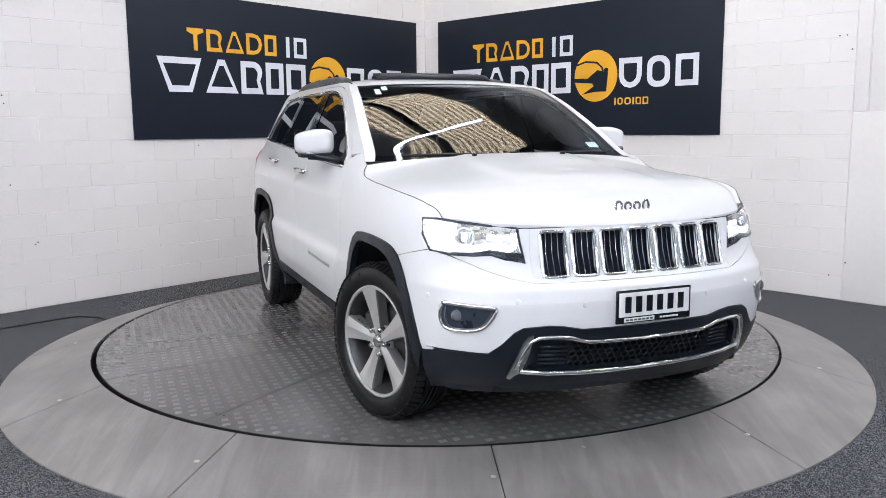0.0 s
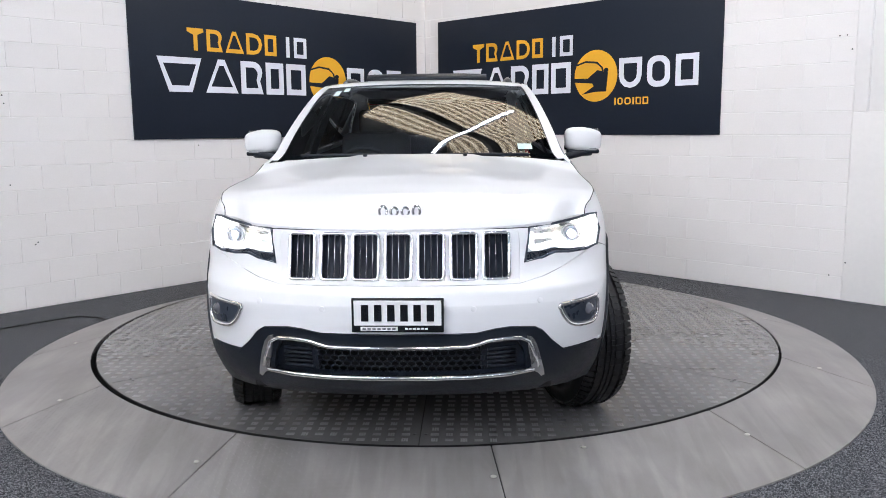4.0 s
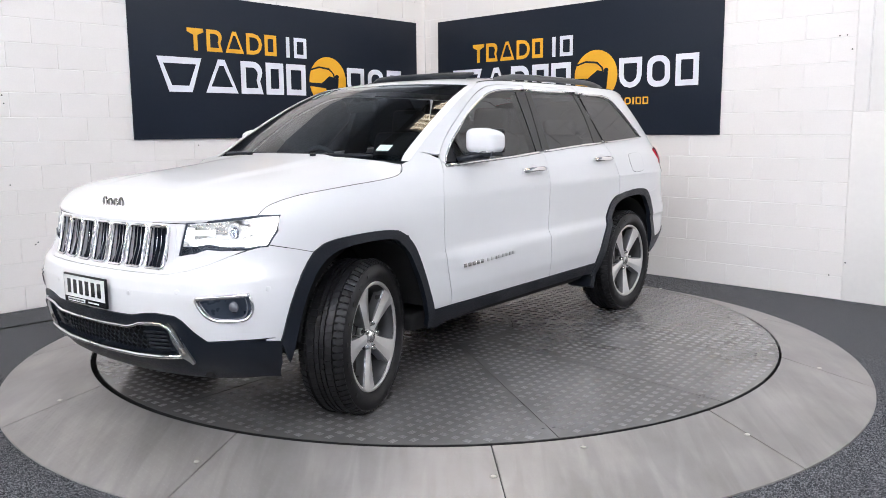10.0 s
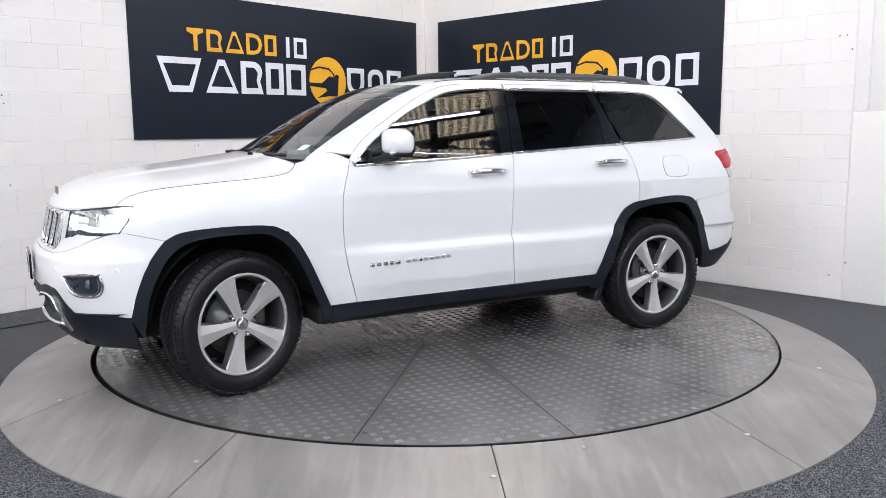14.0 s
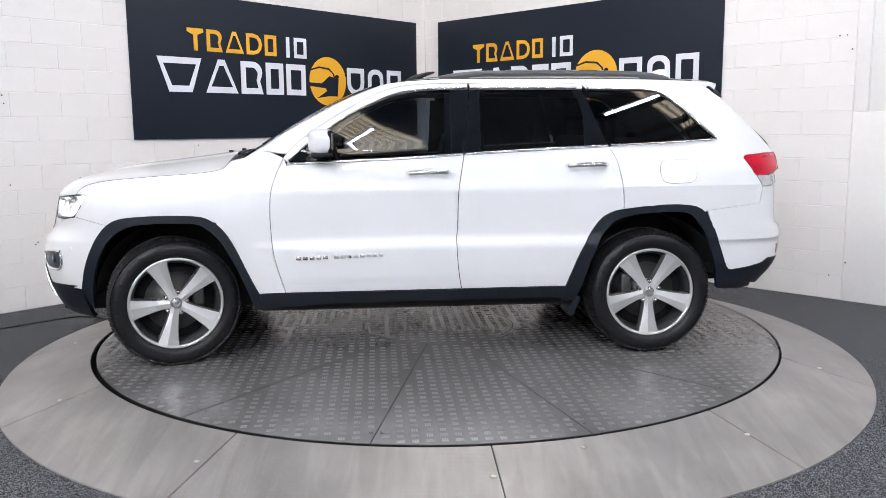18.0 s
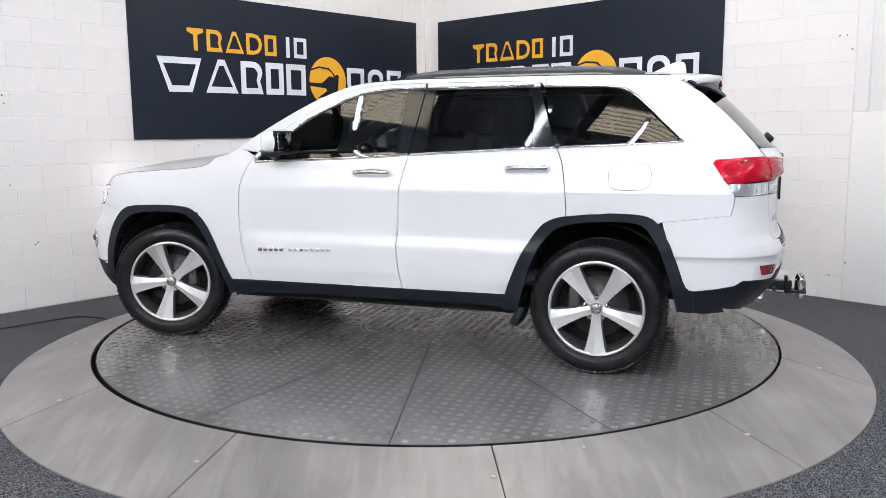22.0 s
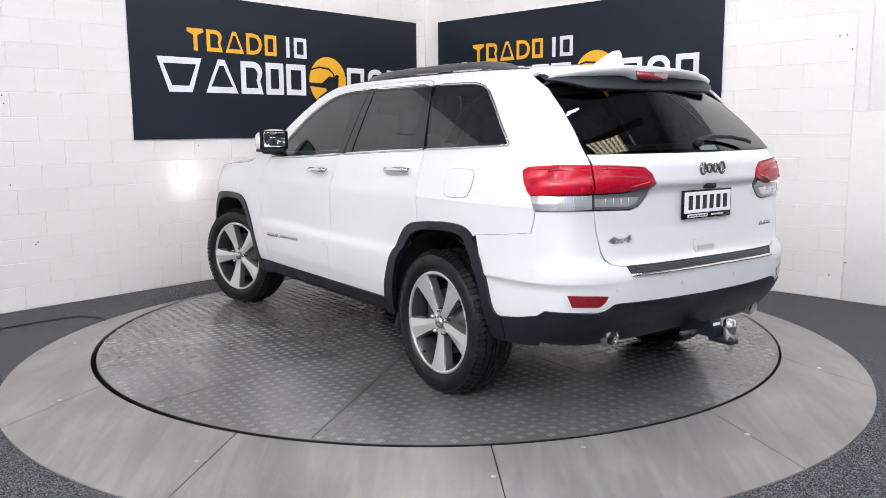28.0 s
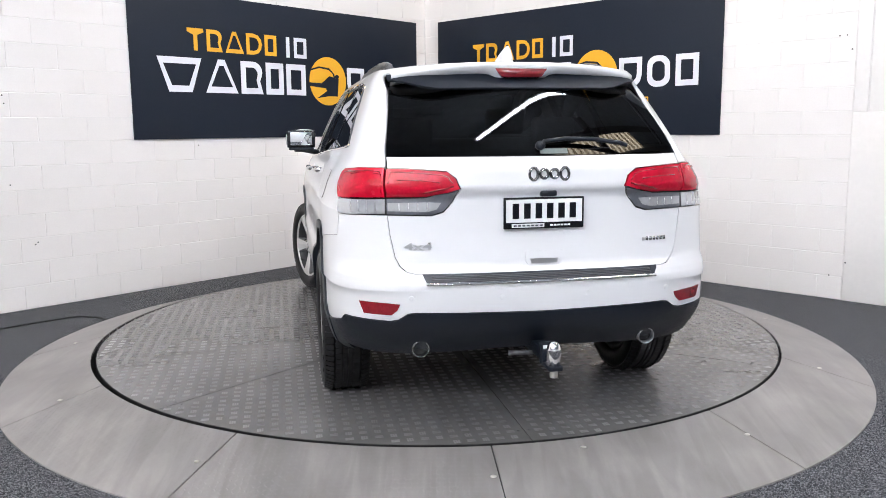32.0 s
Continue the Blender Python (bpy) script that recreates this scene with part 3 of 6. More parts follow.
# ---- the car ----
def paint():
    m, nt, bs = nodes_of("white_car_paint")
    N, L = nt.nodes, nt.links
    tc, n, bp, n2, rg, sc = (N.new(k) for k in ("ShaderNodeTexCoord", "ShaderNodeTexNoise", "ShaderNodeBump", "ShaderNodeTexNoise", "ShaderNodeMapRange", "ShaderNodeVectorMath"))
    n.inputs["Scale"].default_value, n2.inputs["Scale"].default_value = 900, 5
    L.new(tc.outputs["Object"], n.inputs["Vector"])
    L.new(tc.outputs["Object"], n2.inputs["Vector"])
    bp.inputs["Strength"].default_value, bp.inputs["Distance"].default_value = 0.02, 0.001
    L.new(n.outputs["Fac"], bp.inputs["Height"])
    L.new(bp.outputs[0], bs.inputs["Normal"])
    rg.inputs[3].default_value, rg.inputs[4].default_value = 0.985, 1.01
    L.new(n2.outputs["Fac"], rg.inputs[0])
    sc.operation = "SCALE"
    sc.inputs[0].default_value = (0.735, 0.735, 0.745)
    L.new(rg.outputs[0], sc.inputs["Scale"])
    L.new(sc.outputs[0], bs.inputs["Base Color"])
    bs.inputs["Roughness"].default_value = 0.35
    bs.inputs["Coat Weight"].default_value = 0.6
    bs.inputs["Coat Roughness"].default_value = 0.02
    return m


M_PAINT = paint()
M_PLASTIC = surface("dark_grey_plastic", (0.0055, 0.0085, 0.0145), 0.42, vary=0.08, fine=500, coarse=6, bump=0.2, bump_scale=900, spec=0.35)
M_GLOSSBLACK = surface("gloss_black_trim", (0.006, 0.0075, 0.010), 0.07, vary=0.05, bump=0.0, spec=0.4, rough_vary=0.0)
M_CHROME = surface("chrome", (0.82, 0.82, 0.83), 0.07, metal=1.0, vary=0.02, bump=0.01, rough_vary=0.03)
M_SATIN = surface("satin_silver", (0.58, 0.58, 0.58), 0.30, metal=1.0, vary=0.03, bump=0.02)
M_ALLOY = surface("machined_alloy", (0.72, 0.71, 0.695), 0.33, metal=0.72, vary=0.02, fine=300, coarse=12, bump=0.0, rough_vary=0.02)
M_POCKET = surface("grey_wheel_paint", (0.20, 0.20, 0.202), 0.32, metal=0.6, vary=0.06, bump=0.02)
M_RIMWELL = surface("dark_rim_well", (0.06, 0.06, 0.062), 0.36, metal=0.5, vary=0.06, bump=0.02)
M_NUT = surface("wheel_nut_steel", (0.62, 0.62, 0.63), 0.16, metal=1.0, vary=0.03, bump=0.01)
M_TYRE = surface("tyre_rubber", (0.006, 0.006, 0.007), 0.45, vary=0.2, fine=80, coarse=8, bump=0.12, spec=0.3)
M_DISC = surface("brake_iron", (0.12, 0.118, 0.115), 0.42, metal=0.8, vary=0.1, bump=0.05)
M_INNER = surface("black_inner_body", (0.006, 0.006, 0.007), 0.8, vary=0.2, bump=0.05)
M_CABIN = surface("black_cabin_trim", (0.036, 0.038, 0.043), 0.7, vary=0.1, bump=0.2)
M_LINER = surface("grey_headliner", (0.28, 0.285, 0.295), 0.9, vary=0.06, bump=0.1)
M_SEAT = surface("black_leather", (0.04, 0.042, 0.047), 0.5, vary=0.15, fine=150, bump=0.2)
M_RED = surface("red_lens", (0.46, 0.004, 0.022), 0.20, vary=0.16, fine=60, coarse=20, bump=0.02, coat=0.15, spec=0.25)
M_DARKRED = surface("dark_red_lens", (0.22, 0.008, 0.014), 0.12, vary=0.2, fine=90, coarse=30, bump=0.3, coat=1.0)
M_CLEAR = surface("clear_grey_lens", (0.52, 0.53, 0.55), 0.12, metal=0.6, vary=0.05, fine=50, coarse=25, bump=0.03, coat=1.0)
M_REFLECT = surface("lamp_reflector", (0.66, 0.655, 0.65), 0.28, metal=0.5, vary=0.04, fine=50, coarse=25, bump=0.05)
M_SMOKE = surface("smoked_lens", (0.10, 0.105, 0.12), 0.10, vary=0.1, bump=0.0, coat=1.0)
M_GLASS_FRONT = tinted_glass("windscreen_glass", (0.60, 0.66, 0.69))
M_GLASS_SIDE = tinted_glass("tinted_side_glass", (0.27, 0.31, 0.345))
M_GLASS_DARK = tinted_glass("privacy_glass", (0.060, 0.070, 0.088))
M_LENS = tinted_glass("lamp_cover", (0.96, 0.97, 0.98))
M_BLUE_LENS = tinted_glass("projector_glass", (0.84, 0.88, 0.96))
M_FOG = surface("navy_fog_bucket", (0.028, 0.038, 0.056), 0.3, metal=0.3, vary=0.1, fine=60, coarse=20, bump=0.02)
M_BADGE = surface("dark_chrome", (0.36, 0.365, 0.37), 0.18, metal=1.0, vary=0.03, bump=0.01)
M_SLOT = surface("navy_slot_insert", (0.0035, 0.0065, 0.013), 0.5, vary=0.1, fine=200, bump=0.05, spec=0.15)
M_GAP = surface("shut_line", (0.03, 0.03, 0.032), 0.8, vary=0.1, bump=0.0, spec=0.1)
M_STEP = surface("dark_step_plastic", (0.022, 0.026, 0.034), 0.42, vary=0.08, fine=300, bump=0.1)
M_GLOW = glowing("lit_lamp", (0.95, 0.98, 1.0), 2.8)
M_BULB = glowing("lit_bulb", (1.0, 0.88, 0.70), 8000.0)
M_GLOW_SOFT = glowing("lit_strip", (1.0, 0.95, 0.86), 1.3)
M_PLATEWHITE = surface("plate_white", (0.78, 0.78, 0.78), 0.35, vary=0.02, bump=0.02)
M_STICKER = surface("pale_sticker", (0.55, 0.68, 0.66), 0.5, vary=0.1, bump=0.0)
# sticker colour darkened by hand, as tinted glass would dim it
M_STICKER_DIM = surface("tint_dimmed_sticker", (0.13, 0.16, 0.155), 0.4, vary=0.1, bump=0.0)
M_MIRROR = surface("mirror_glass", (0.85, 0.86, 0.87), 0.02, metal=1.0, vary=0.0, bump=0.0, rough_vary=0.0)
M_SHELLGREY = surface("grey_roof_rail", (0.10, 0.10, 0.105), 0.4, metal=0.3, vary=0.06, bump=0.05)

car = empty("car")
tagged(car, "white four-door SUV with dark plastic arches parked on the turntable", "car")
SHIFT = Vector((0.185, -0.060, DECK_Z))

X1, X2 = 1.20, -1.40
PF, QF, PR, QR = 6.3, 2.15, 7.5, 3.0


def table_of(*pairs):
    xs, ys = zip(*pairs)
    return lambda v: float(np.interp(v, xs, ys))


XF = table_of((0.25, 2.22), (0.33, 2.33), (0.40, 2.365), (0.48, 2.395), (0.58, 2.415), (0.70, 2.42), (0.76, 2.405), (0.80, 2.36), (0.84, 2.335), (0.92, 2.32), (1.0, 2.308), (1.05, 2.29))
XR = table_of((0.34, 2.20), (0.40, 2.33), (0.50, 2.42), (0.58, 2.462), (0.66, 2.475), (0.73, 2.478), (0.775, 2.465), (0.80, 2.435), (0.95, 2.425), (1.08, 2.426), (1.125, 2.426), (1.143, 2.456), (1.24, 2.442),
              (1.29, 2.405), (1.355, 2.355), (1.494, 2.215), (1.615, 2.085), (1.66, 2.035), (1.72, 1.98))
TAIL_RAKE = np.polyfit((1.30, 1.355, 1.494, 1.615, 1.70), (2.398, 2.350, 2.215, 2.085, 1.99), 2)
XR_LOW = XR
XR = lambda z: float(np.polyval(TAIL_RAKE, z)) if z > 1.292 else XR_LOW(z)
WZ = table_of((0.30, 0.895), (0.36, 0.915), (0.43, 0.942), (0.525, 0.965), (0.58, 0.969), (0.66, 0.973), (0.709, 0.974), (0.714, 0.9715), (0.746, 0.952), (0.760, 0.9485), (0.83, 0.9475), (0.95, 0.951), (1.050, 0.9535), (1.058, 0.950),
              (1.11, 0.934), (1.17, 0.915), (1.22, 0.892), (1.26, 0.868), (1.32, 0.842), (1.42, 0.800), (1.52, 0.757), (1.60, 0.720), (1.66, 0.690), (1.69, 0.668), (1.715, 0.640), (1.735, 0.60))
WF = table_of((0.30, 0.895), (0.40, 0.93), (0.50, 0.945), (0.60, 0.951), (0.80, 0.953), (0.95, 0.950), (1.30, 0.92))
SEAM_Z = table_of((0.95, 1.240), (1.10, 1.225), (1.16, 1.190), (1.26, 1.167), (1.514, 1.147), (1.82, 1.123), (1.963, 1.094), (2.05, 1.037))


def smooth(a, b, v):
    t = min(1.0, max(0.0, (v - a) / (b - a)))
    return t * t * (3 - 2 * t)


GLASS_BOW = np.polyfit((1.28, 1.34, 1.42, 1.50, 1.58, 1.66), (0.859, 0.834, 0.800, 0.766, 0.729, 0.690), 2)


def half_width(x, z):
    w = float(np.polyval(GLASS_BOW, z)) if 1.27 < z < 1.66 else WZ(z)
    if x > 0.62:
        zs = SEAM_Z(x)
        f = WF(z) - 0.044 * max(0.0, (z - 0.93) / (zs - 0.93)) ** 2.3
        k = smooth(0.62, 1.05, x) * (1 - smooth(1.18, 1.30, z))
        w = w * (1 - k) + f * k
    if z > 1.15:
        k = smooth(1.15, 1.30, z)
        if x < -1.0:
            w -= k * 0.014 * (-x - 1.0) ** 2
        if x > 0.2:
            w -= k * 0.035 * ((x - 0.2) / 0.7) ** 2
    if x < -1.55 and 0.58 < z < 1.02:
        even = WZ(0.58) + (WZ(1.02) - WZ(0.58)) * (z - 0.58) / 0.44
        w += (even - w) * smooth(-1.55, -1.85, x)
    if x < X2 and z < 0.7:
        w -= 0.012 * smooth(X2, -2.0, x)
    return w * (0.980 + 0.015 * smooth(2.1, 1.6, x) * smooth(-2.15, -1.7, x))


_a = np.linspace(0, math.pi / 2, 6000)
_fx = X1 + (2.35 - X1) * np.cos(_a) ** (2 / PF)
_fy = 0.95 * np.sin(_a) ** (2 / QF)
_fl = np.concatenate([[0], np.cumsum(np.hypot(np.diff(_fx), np.diff(_fy)))])
LF = float(_fl[-1])
LB = LF + X1 - X2
_rx = X2 - (2.42 + X2) * np.cos(_a[::-1]) ** (2 / PR)
_ry = 0.93 * np.sin(_a[::-1]) ** (2 / QR)
_rl = np.concatenate([[0], np.cumsum(np.hypot(np.diff(_rx), np.diff(_ry)))])
LE = LB + float(_rl[-1])


def skin(L, z):
    """The body's outer skin: L runs round the plan from the nose's middle along the left side to the tail's middle."""
    l, side = abs(L), (1 if L >= 0 else -1)
    if l > LE:
        l, side = 2 * LE - l, -side
    if l <= LF:
        a = float(np.interp(l, _fl, _a))
        x = X1 + (XF(z) - X1) * max(0.0, math.cos(a)) ** (2 / PF)
        b = math.sin(a) ** (2 / QF)
    elif l <= LB:
        x, b = X1 - (l - LF), 1.0
    else:
        a = float(np.interp(l - LB, _rl, _a[::-1]))
        x = X2 - (XR(z) + X2) * max(0.0, math.cos(a)) ** (2 / PR)
        b = math.sin(a) ** (2 / (QR + 0.5 * smooth(1.2, 1.35, z)))
    return Vector((x, side * b * half_width(x, z), z))


def at_front(y, z):
    """(L, z) of the nose at y."""
    b = min(1.0, abs(y) / half_width(1.9, z))
    a = math.asin(min(1.0, b ** (QF / 2)))
    return (math.copysign(float(np.interp(a, _a, _fl)), y), z)


def at_side(x, z):
    if x > X1:
        c = min(1.0, (x - X1) / (XF(z) - X1))
        return (float(np.interp(math.acos(c ** (PF / 2)), _a, _fl)), z)
    if x < X2:
        c = min(1.0, (X2 - x) / (XR(z) + X2))
        return (LB + float(np.interp(-math.acos(c ** (PR / 2)), -_a[::-1], _rl)), z)
    return (LF + X1 - x, z)


def at_rear(y, z):
    b = min(1.0, abs(y) / half_width(-2.2, z))
    a = math.asin(min(1.0, b ** ((QR + 0.5 * smooth(1.2, 1.35, z)) / 2)))
    l = LB + float(np.interp(-a, -_a[::-1], _rl))
    return (l if y >= 0 else 2 * LE - l, z)


def fpts(*ps):
    return [at_front(y, z) for y, z in ps]


def spts(*ps):
    return [at_side(x, z) for x, z in ps]


def rpts(*ps):
    return [at_rear(y, z) for y, z in ps]


def smoothed(ps, per=4):
    return [(q.x, q.y) for q in spline([(a, b, 0) for a, b in ps], per)]


def normal_at(fn, a, b, e=0.004):
    n = (fn(a + e, b) - fn(a - e, b)).cross(fn(a, b + e) - fn(a, b - e))
    return n.normalized() if n.length > 1e-12 else Vector((0, 0, 1))


CREASES = (0.525, 0.705, 0.711, 0.717, 0.743, 0.752, 0.762, 1.046, 1.052, 1.060)   # heights of the folds along the doors


def sheet(outline, fn=skin, step=(0.05, 0.035), off=0.0, depth=0.014, mirror=False, out=1.0, cut=True):
    """A panel of the body: an outline in the skin's own coordinates, laid on the skin, with its edges turned in."""
    bm = bmesh.new()
    clean = [q for i, q in enumerate(outline) if math.hypot(q[0] - outline[i - 1][0], q[1] - outline[i - 1][1]) > 1e-4]
    bm.faces.new([bm.verts.new((a, b, 0)) for a, b in clean])
    if cut:
        for k in (0, 1):
            lo, hi = min(q[k] for q in clean), max(q[k] for q in clean)
            i = math.floor(lo / step[k]) + 1
            while i * step[k] < hi - 1e-4:
                co, no = [0, 0, 0], [0, 0, 0]
                co[k], no[k] = i * step[k], 1
                bmesh.ops.bisect_plane(bm, geom=bm.verts[:] + bm.edges[:] + bm.faces[:], dist=1e-5, plane_co=co, plane_no=no)
                i += 1
        if fn is skin and step[1] == 0.035 and depth:
            for z in CREASES:
                bmesh.ops.bisect_plane(bm, geom=bm.verts[:] + bm.edges[:] + bm.faces[:], dist=1e-5, plane_co=(0, z, 0), plane_no=(0, 1, 0))
    bmesh.ops.triangulate(bm, faces=[f for f in bm.faces if len(f.verts) > 4])
    uv = {v: (v.co.x, v.co.y) for v in bm.verts}
    nn = {}
    for v, (a, b) in uv.items():
        n = normal_at(fn, a, b) * out
        nn[v] = n
        v.co = fn(a, b) + n * off
    bm.normal_update()
    s = sum(f.normal.dot(nn[f.verts[0]]) for f in bm.faces)
    if s < 0:
        bmesh.ops.reverse_faces(bm, faces=bm.faces)
    if depth:
        rim = [e for e in bm.edges if e.is_boundary]
        inner = {}
        for e in rim:
            e.smooth = False
            for v in e.verts:
                if v not in inner:
                    inner[v] = bm.verts.new(v.co - nn[v] * depth)
        for e in rim:
            l = e.link_loops[0]
            a, b = l.vert, l.link_loop_next.vert
            bm.faces.new((b, a, inner[a], inner[b]))
    if mirror:
        for v in bm.verts:
            v.co.y = -v.co.y
        bmesh.ops.reverse_faces(bm, faces=bm.faces)
    for v in bm.verts:
        v.co += SHIFT
    return bm


def shifted(bm, mirror=False):
    if mirror:
        for v in bm.verts:
            v.co.y = -v.co.y
        bmesh.ops.reverse_faces(bm, faces=bm.faces)
    for v in bm.verts:
        v.co += SHIFT
    return bm


def join_into(bm, other):
    me = bpy.data.meshes.new("tmp")
    other.to_mesh(me)
    other.free()
    bm.from_mesh(me)
    bpy.data.meshes.remove(me)
    return bm


def line_on(pts, off, r, n=6, close=False, flatten=1.0, fn=skin, mirror=False):
    """A bead that follows the skin."""
    path = [fn(a, b) + normal_at(fn, a, b) * off for a, b in pts]
    return shifted(tube(path, r, n, close, flatten), mirror)


def sides():
    """Left as built, then right as its mirror."""
    return False, True


# outlines on the side, (x, z)
ARCH_F = smoothed([(2.015, 0.470), (1.985, 0.60), (1.940, 0.715), (1.880, 0.815), (1.815, 0.875), (1.74, 0.902), (1.60, 0.913), (1.43, 0.915), (1.29, 0.905), (1.215, 0.872), (1.150, 0.812), (1.09, 0.710), (1.027, 0.569), (0.962, 0.427)], 3)
ARCH_R = smoothed([(-0.923, 0.438), (-0.985, 0.60), (-1.050, 0.728), (-1.130, 0.845), (-1.20, 0.892), (-1.279, 0.912), (-1.494, 0.934), (-1.660, 0.934), (-1.764, 0.908), (-1.835, 0.819), (-1.892, 0.681), (-1.945, 0.540), (-1.988, 0.517)], 3)
ARCH_F_IN = smoothed([(1.955, 0.36), (1.93, 0.55), (1.874, 0.700), (1.800, 0.800), (1.700, 0.852), (1.56, 0.868), (1.40, 0.868), (1.30, 0.857), (1.198, 0.785), (1.100, 0.619), (1.022, 0.430), (0.995, 0.33)], 3)
ARCH_R_IN = smoothed([(-0.985, 0.34), (-1.028, 0.471), (-1.094, 0.665), (-1.190, 0.812), (-1.300, 0.868), (-1.480, 0.888), (-1.680, 0.882), (-1.756, 0.817), (-1.811, 0.713), (-1.869, 0.539), (-1.899, 0.398)], 3)
DOOR_F = smoothed([(0.800, 1.245), (0.857, 1.108), (0.879, 1.005), (0.882, 0.832), (0.865, 0.657), (0.807, 0.434)], 4)
DOOR_M = smoothed([(-0.294, 1.252), (-0.264, 1.101), (-0.251, 0.999), (-0.246, 0.827), (-0.238, 0.723), (-0.250, 0.547), (-0.268, 0.436)], 3)
DOOR_R = smoothed([(-1.205, 1.292), (-1.246, 1.196), (-1.273, 1.026), (-1.279, 0.914)], 4)
BELT = table_of((-2.0, 1.330), (-1.836, 1.322), (-1.498, 1.306), (-1.193, 1.294), (-0.937, 1.285), (-0.647, 1.271), (-0.286, 1.252), (0.042, 1.233), (0.528, 1.214), (0.80, 1.203))
SIL = smoothed([(1.030, 1.242), (0.911, 1.318), (0.798, 1.388), (0.611, 1.494), (0.425, 1.590), (0.242, 1.664), (0.10, 1.700), (-0.12, 1.715), (-0.30, 1.718), (-1.0, 1.718), (-1.4, 1.714), (-1.75, 1.704), (-1.90, 1.692)], 3)
FRAME = smoothed([(0.800, 1.245), (0.717, 1.332), (0.60, 1.420), (0.425, 1.527), (0.271, 1.610), (0.13, 1.662), (0.0, 1.682), (-0.12, 1.688), (-0.345, 1.690), (-1.00, 1.688), (-1.060, 1.676), (-1.09, 1.648), (-1.129, 1.483), (-1.205, 1.292)], 3)
WIN = smoothed([(0.770, 1.222), (0.640, 1.335), (0.545, 1.400), (0.412, 1.490), (0.232, 1.575), (0.12, 1.618), (0.0, 1.642), (-0.12, 1.652), (-0.267, 1.655), (-1.03, 1.655)], 3)


def clip_x(line, lo, hi):
    """The stretch of a line of (x, z) between two x, its ends found on it."""
    out = []
    for p, q in zip(line, line[1:]):
        for e in (lo, hi):
            if (p[0] - e) * (q[0] - e) < 0:
                t = (e - p[0]) / (q[0] - p[0])
                out.append((e, p[1] + t * (q[1] - p[1])))
        if lo <= q[0] <= hi:
            out.append(q)
    if lo <= line[0][0] <= hi:
        out.insert(0, line[0])
    out.sort(key=lambda v: -v[0])
    return out


HOOD_SIDE = [(2.046, 1.037), (2.008, 1.072), (1.963, 1.094), (1.90, 1.110), (1.82, 1.123), (1.67, 1.136), (1.514, 1.147), (1.36, 1.156), (1.23, 1.168), (1.165, 1.183), (1.134, 1.203), (1.118, 1.226)]
HOOD_SIDE = smoothed(HOOD_SIDE, 3)
LAMP = [("f", 0.555, 1.004), ("f", 0.66, 1.014), ("f", 0.78, 1.028), ("s", 2.03, 1.037), ("s", 1.972, 1.036), ("s", 2.00, 0.97), ("s", 2.045, 0.906), ("f", 0.80, 0.896), ("f", 0.72, 0.892), ("f", 0.655, 0.896), ("f", 0.60, 0.876), ("f", 0.528, 0.862)]


def mixed(ps):
    pick = {"f": at_front, "s": at_side, "r": at_rear}
    return [pick[k](a, z) for k, a, z in ps]


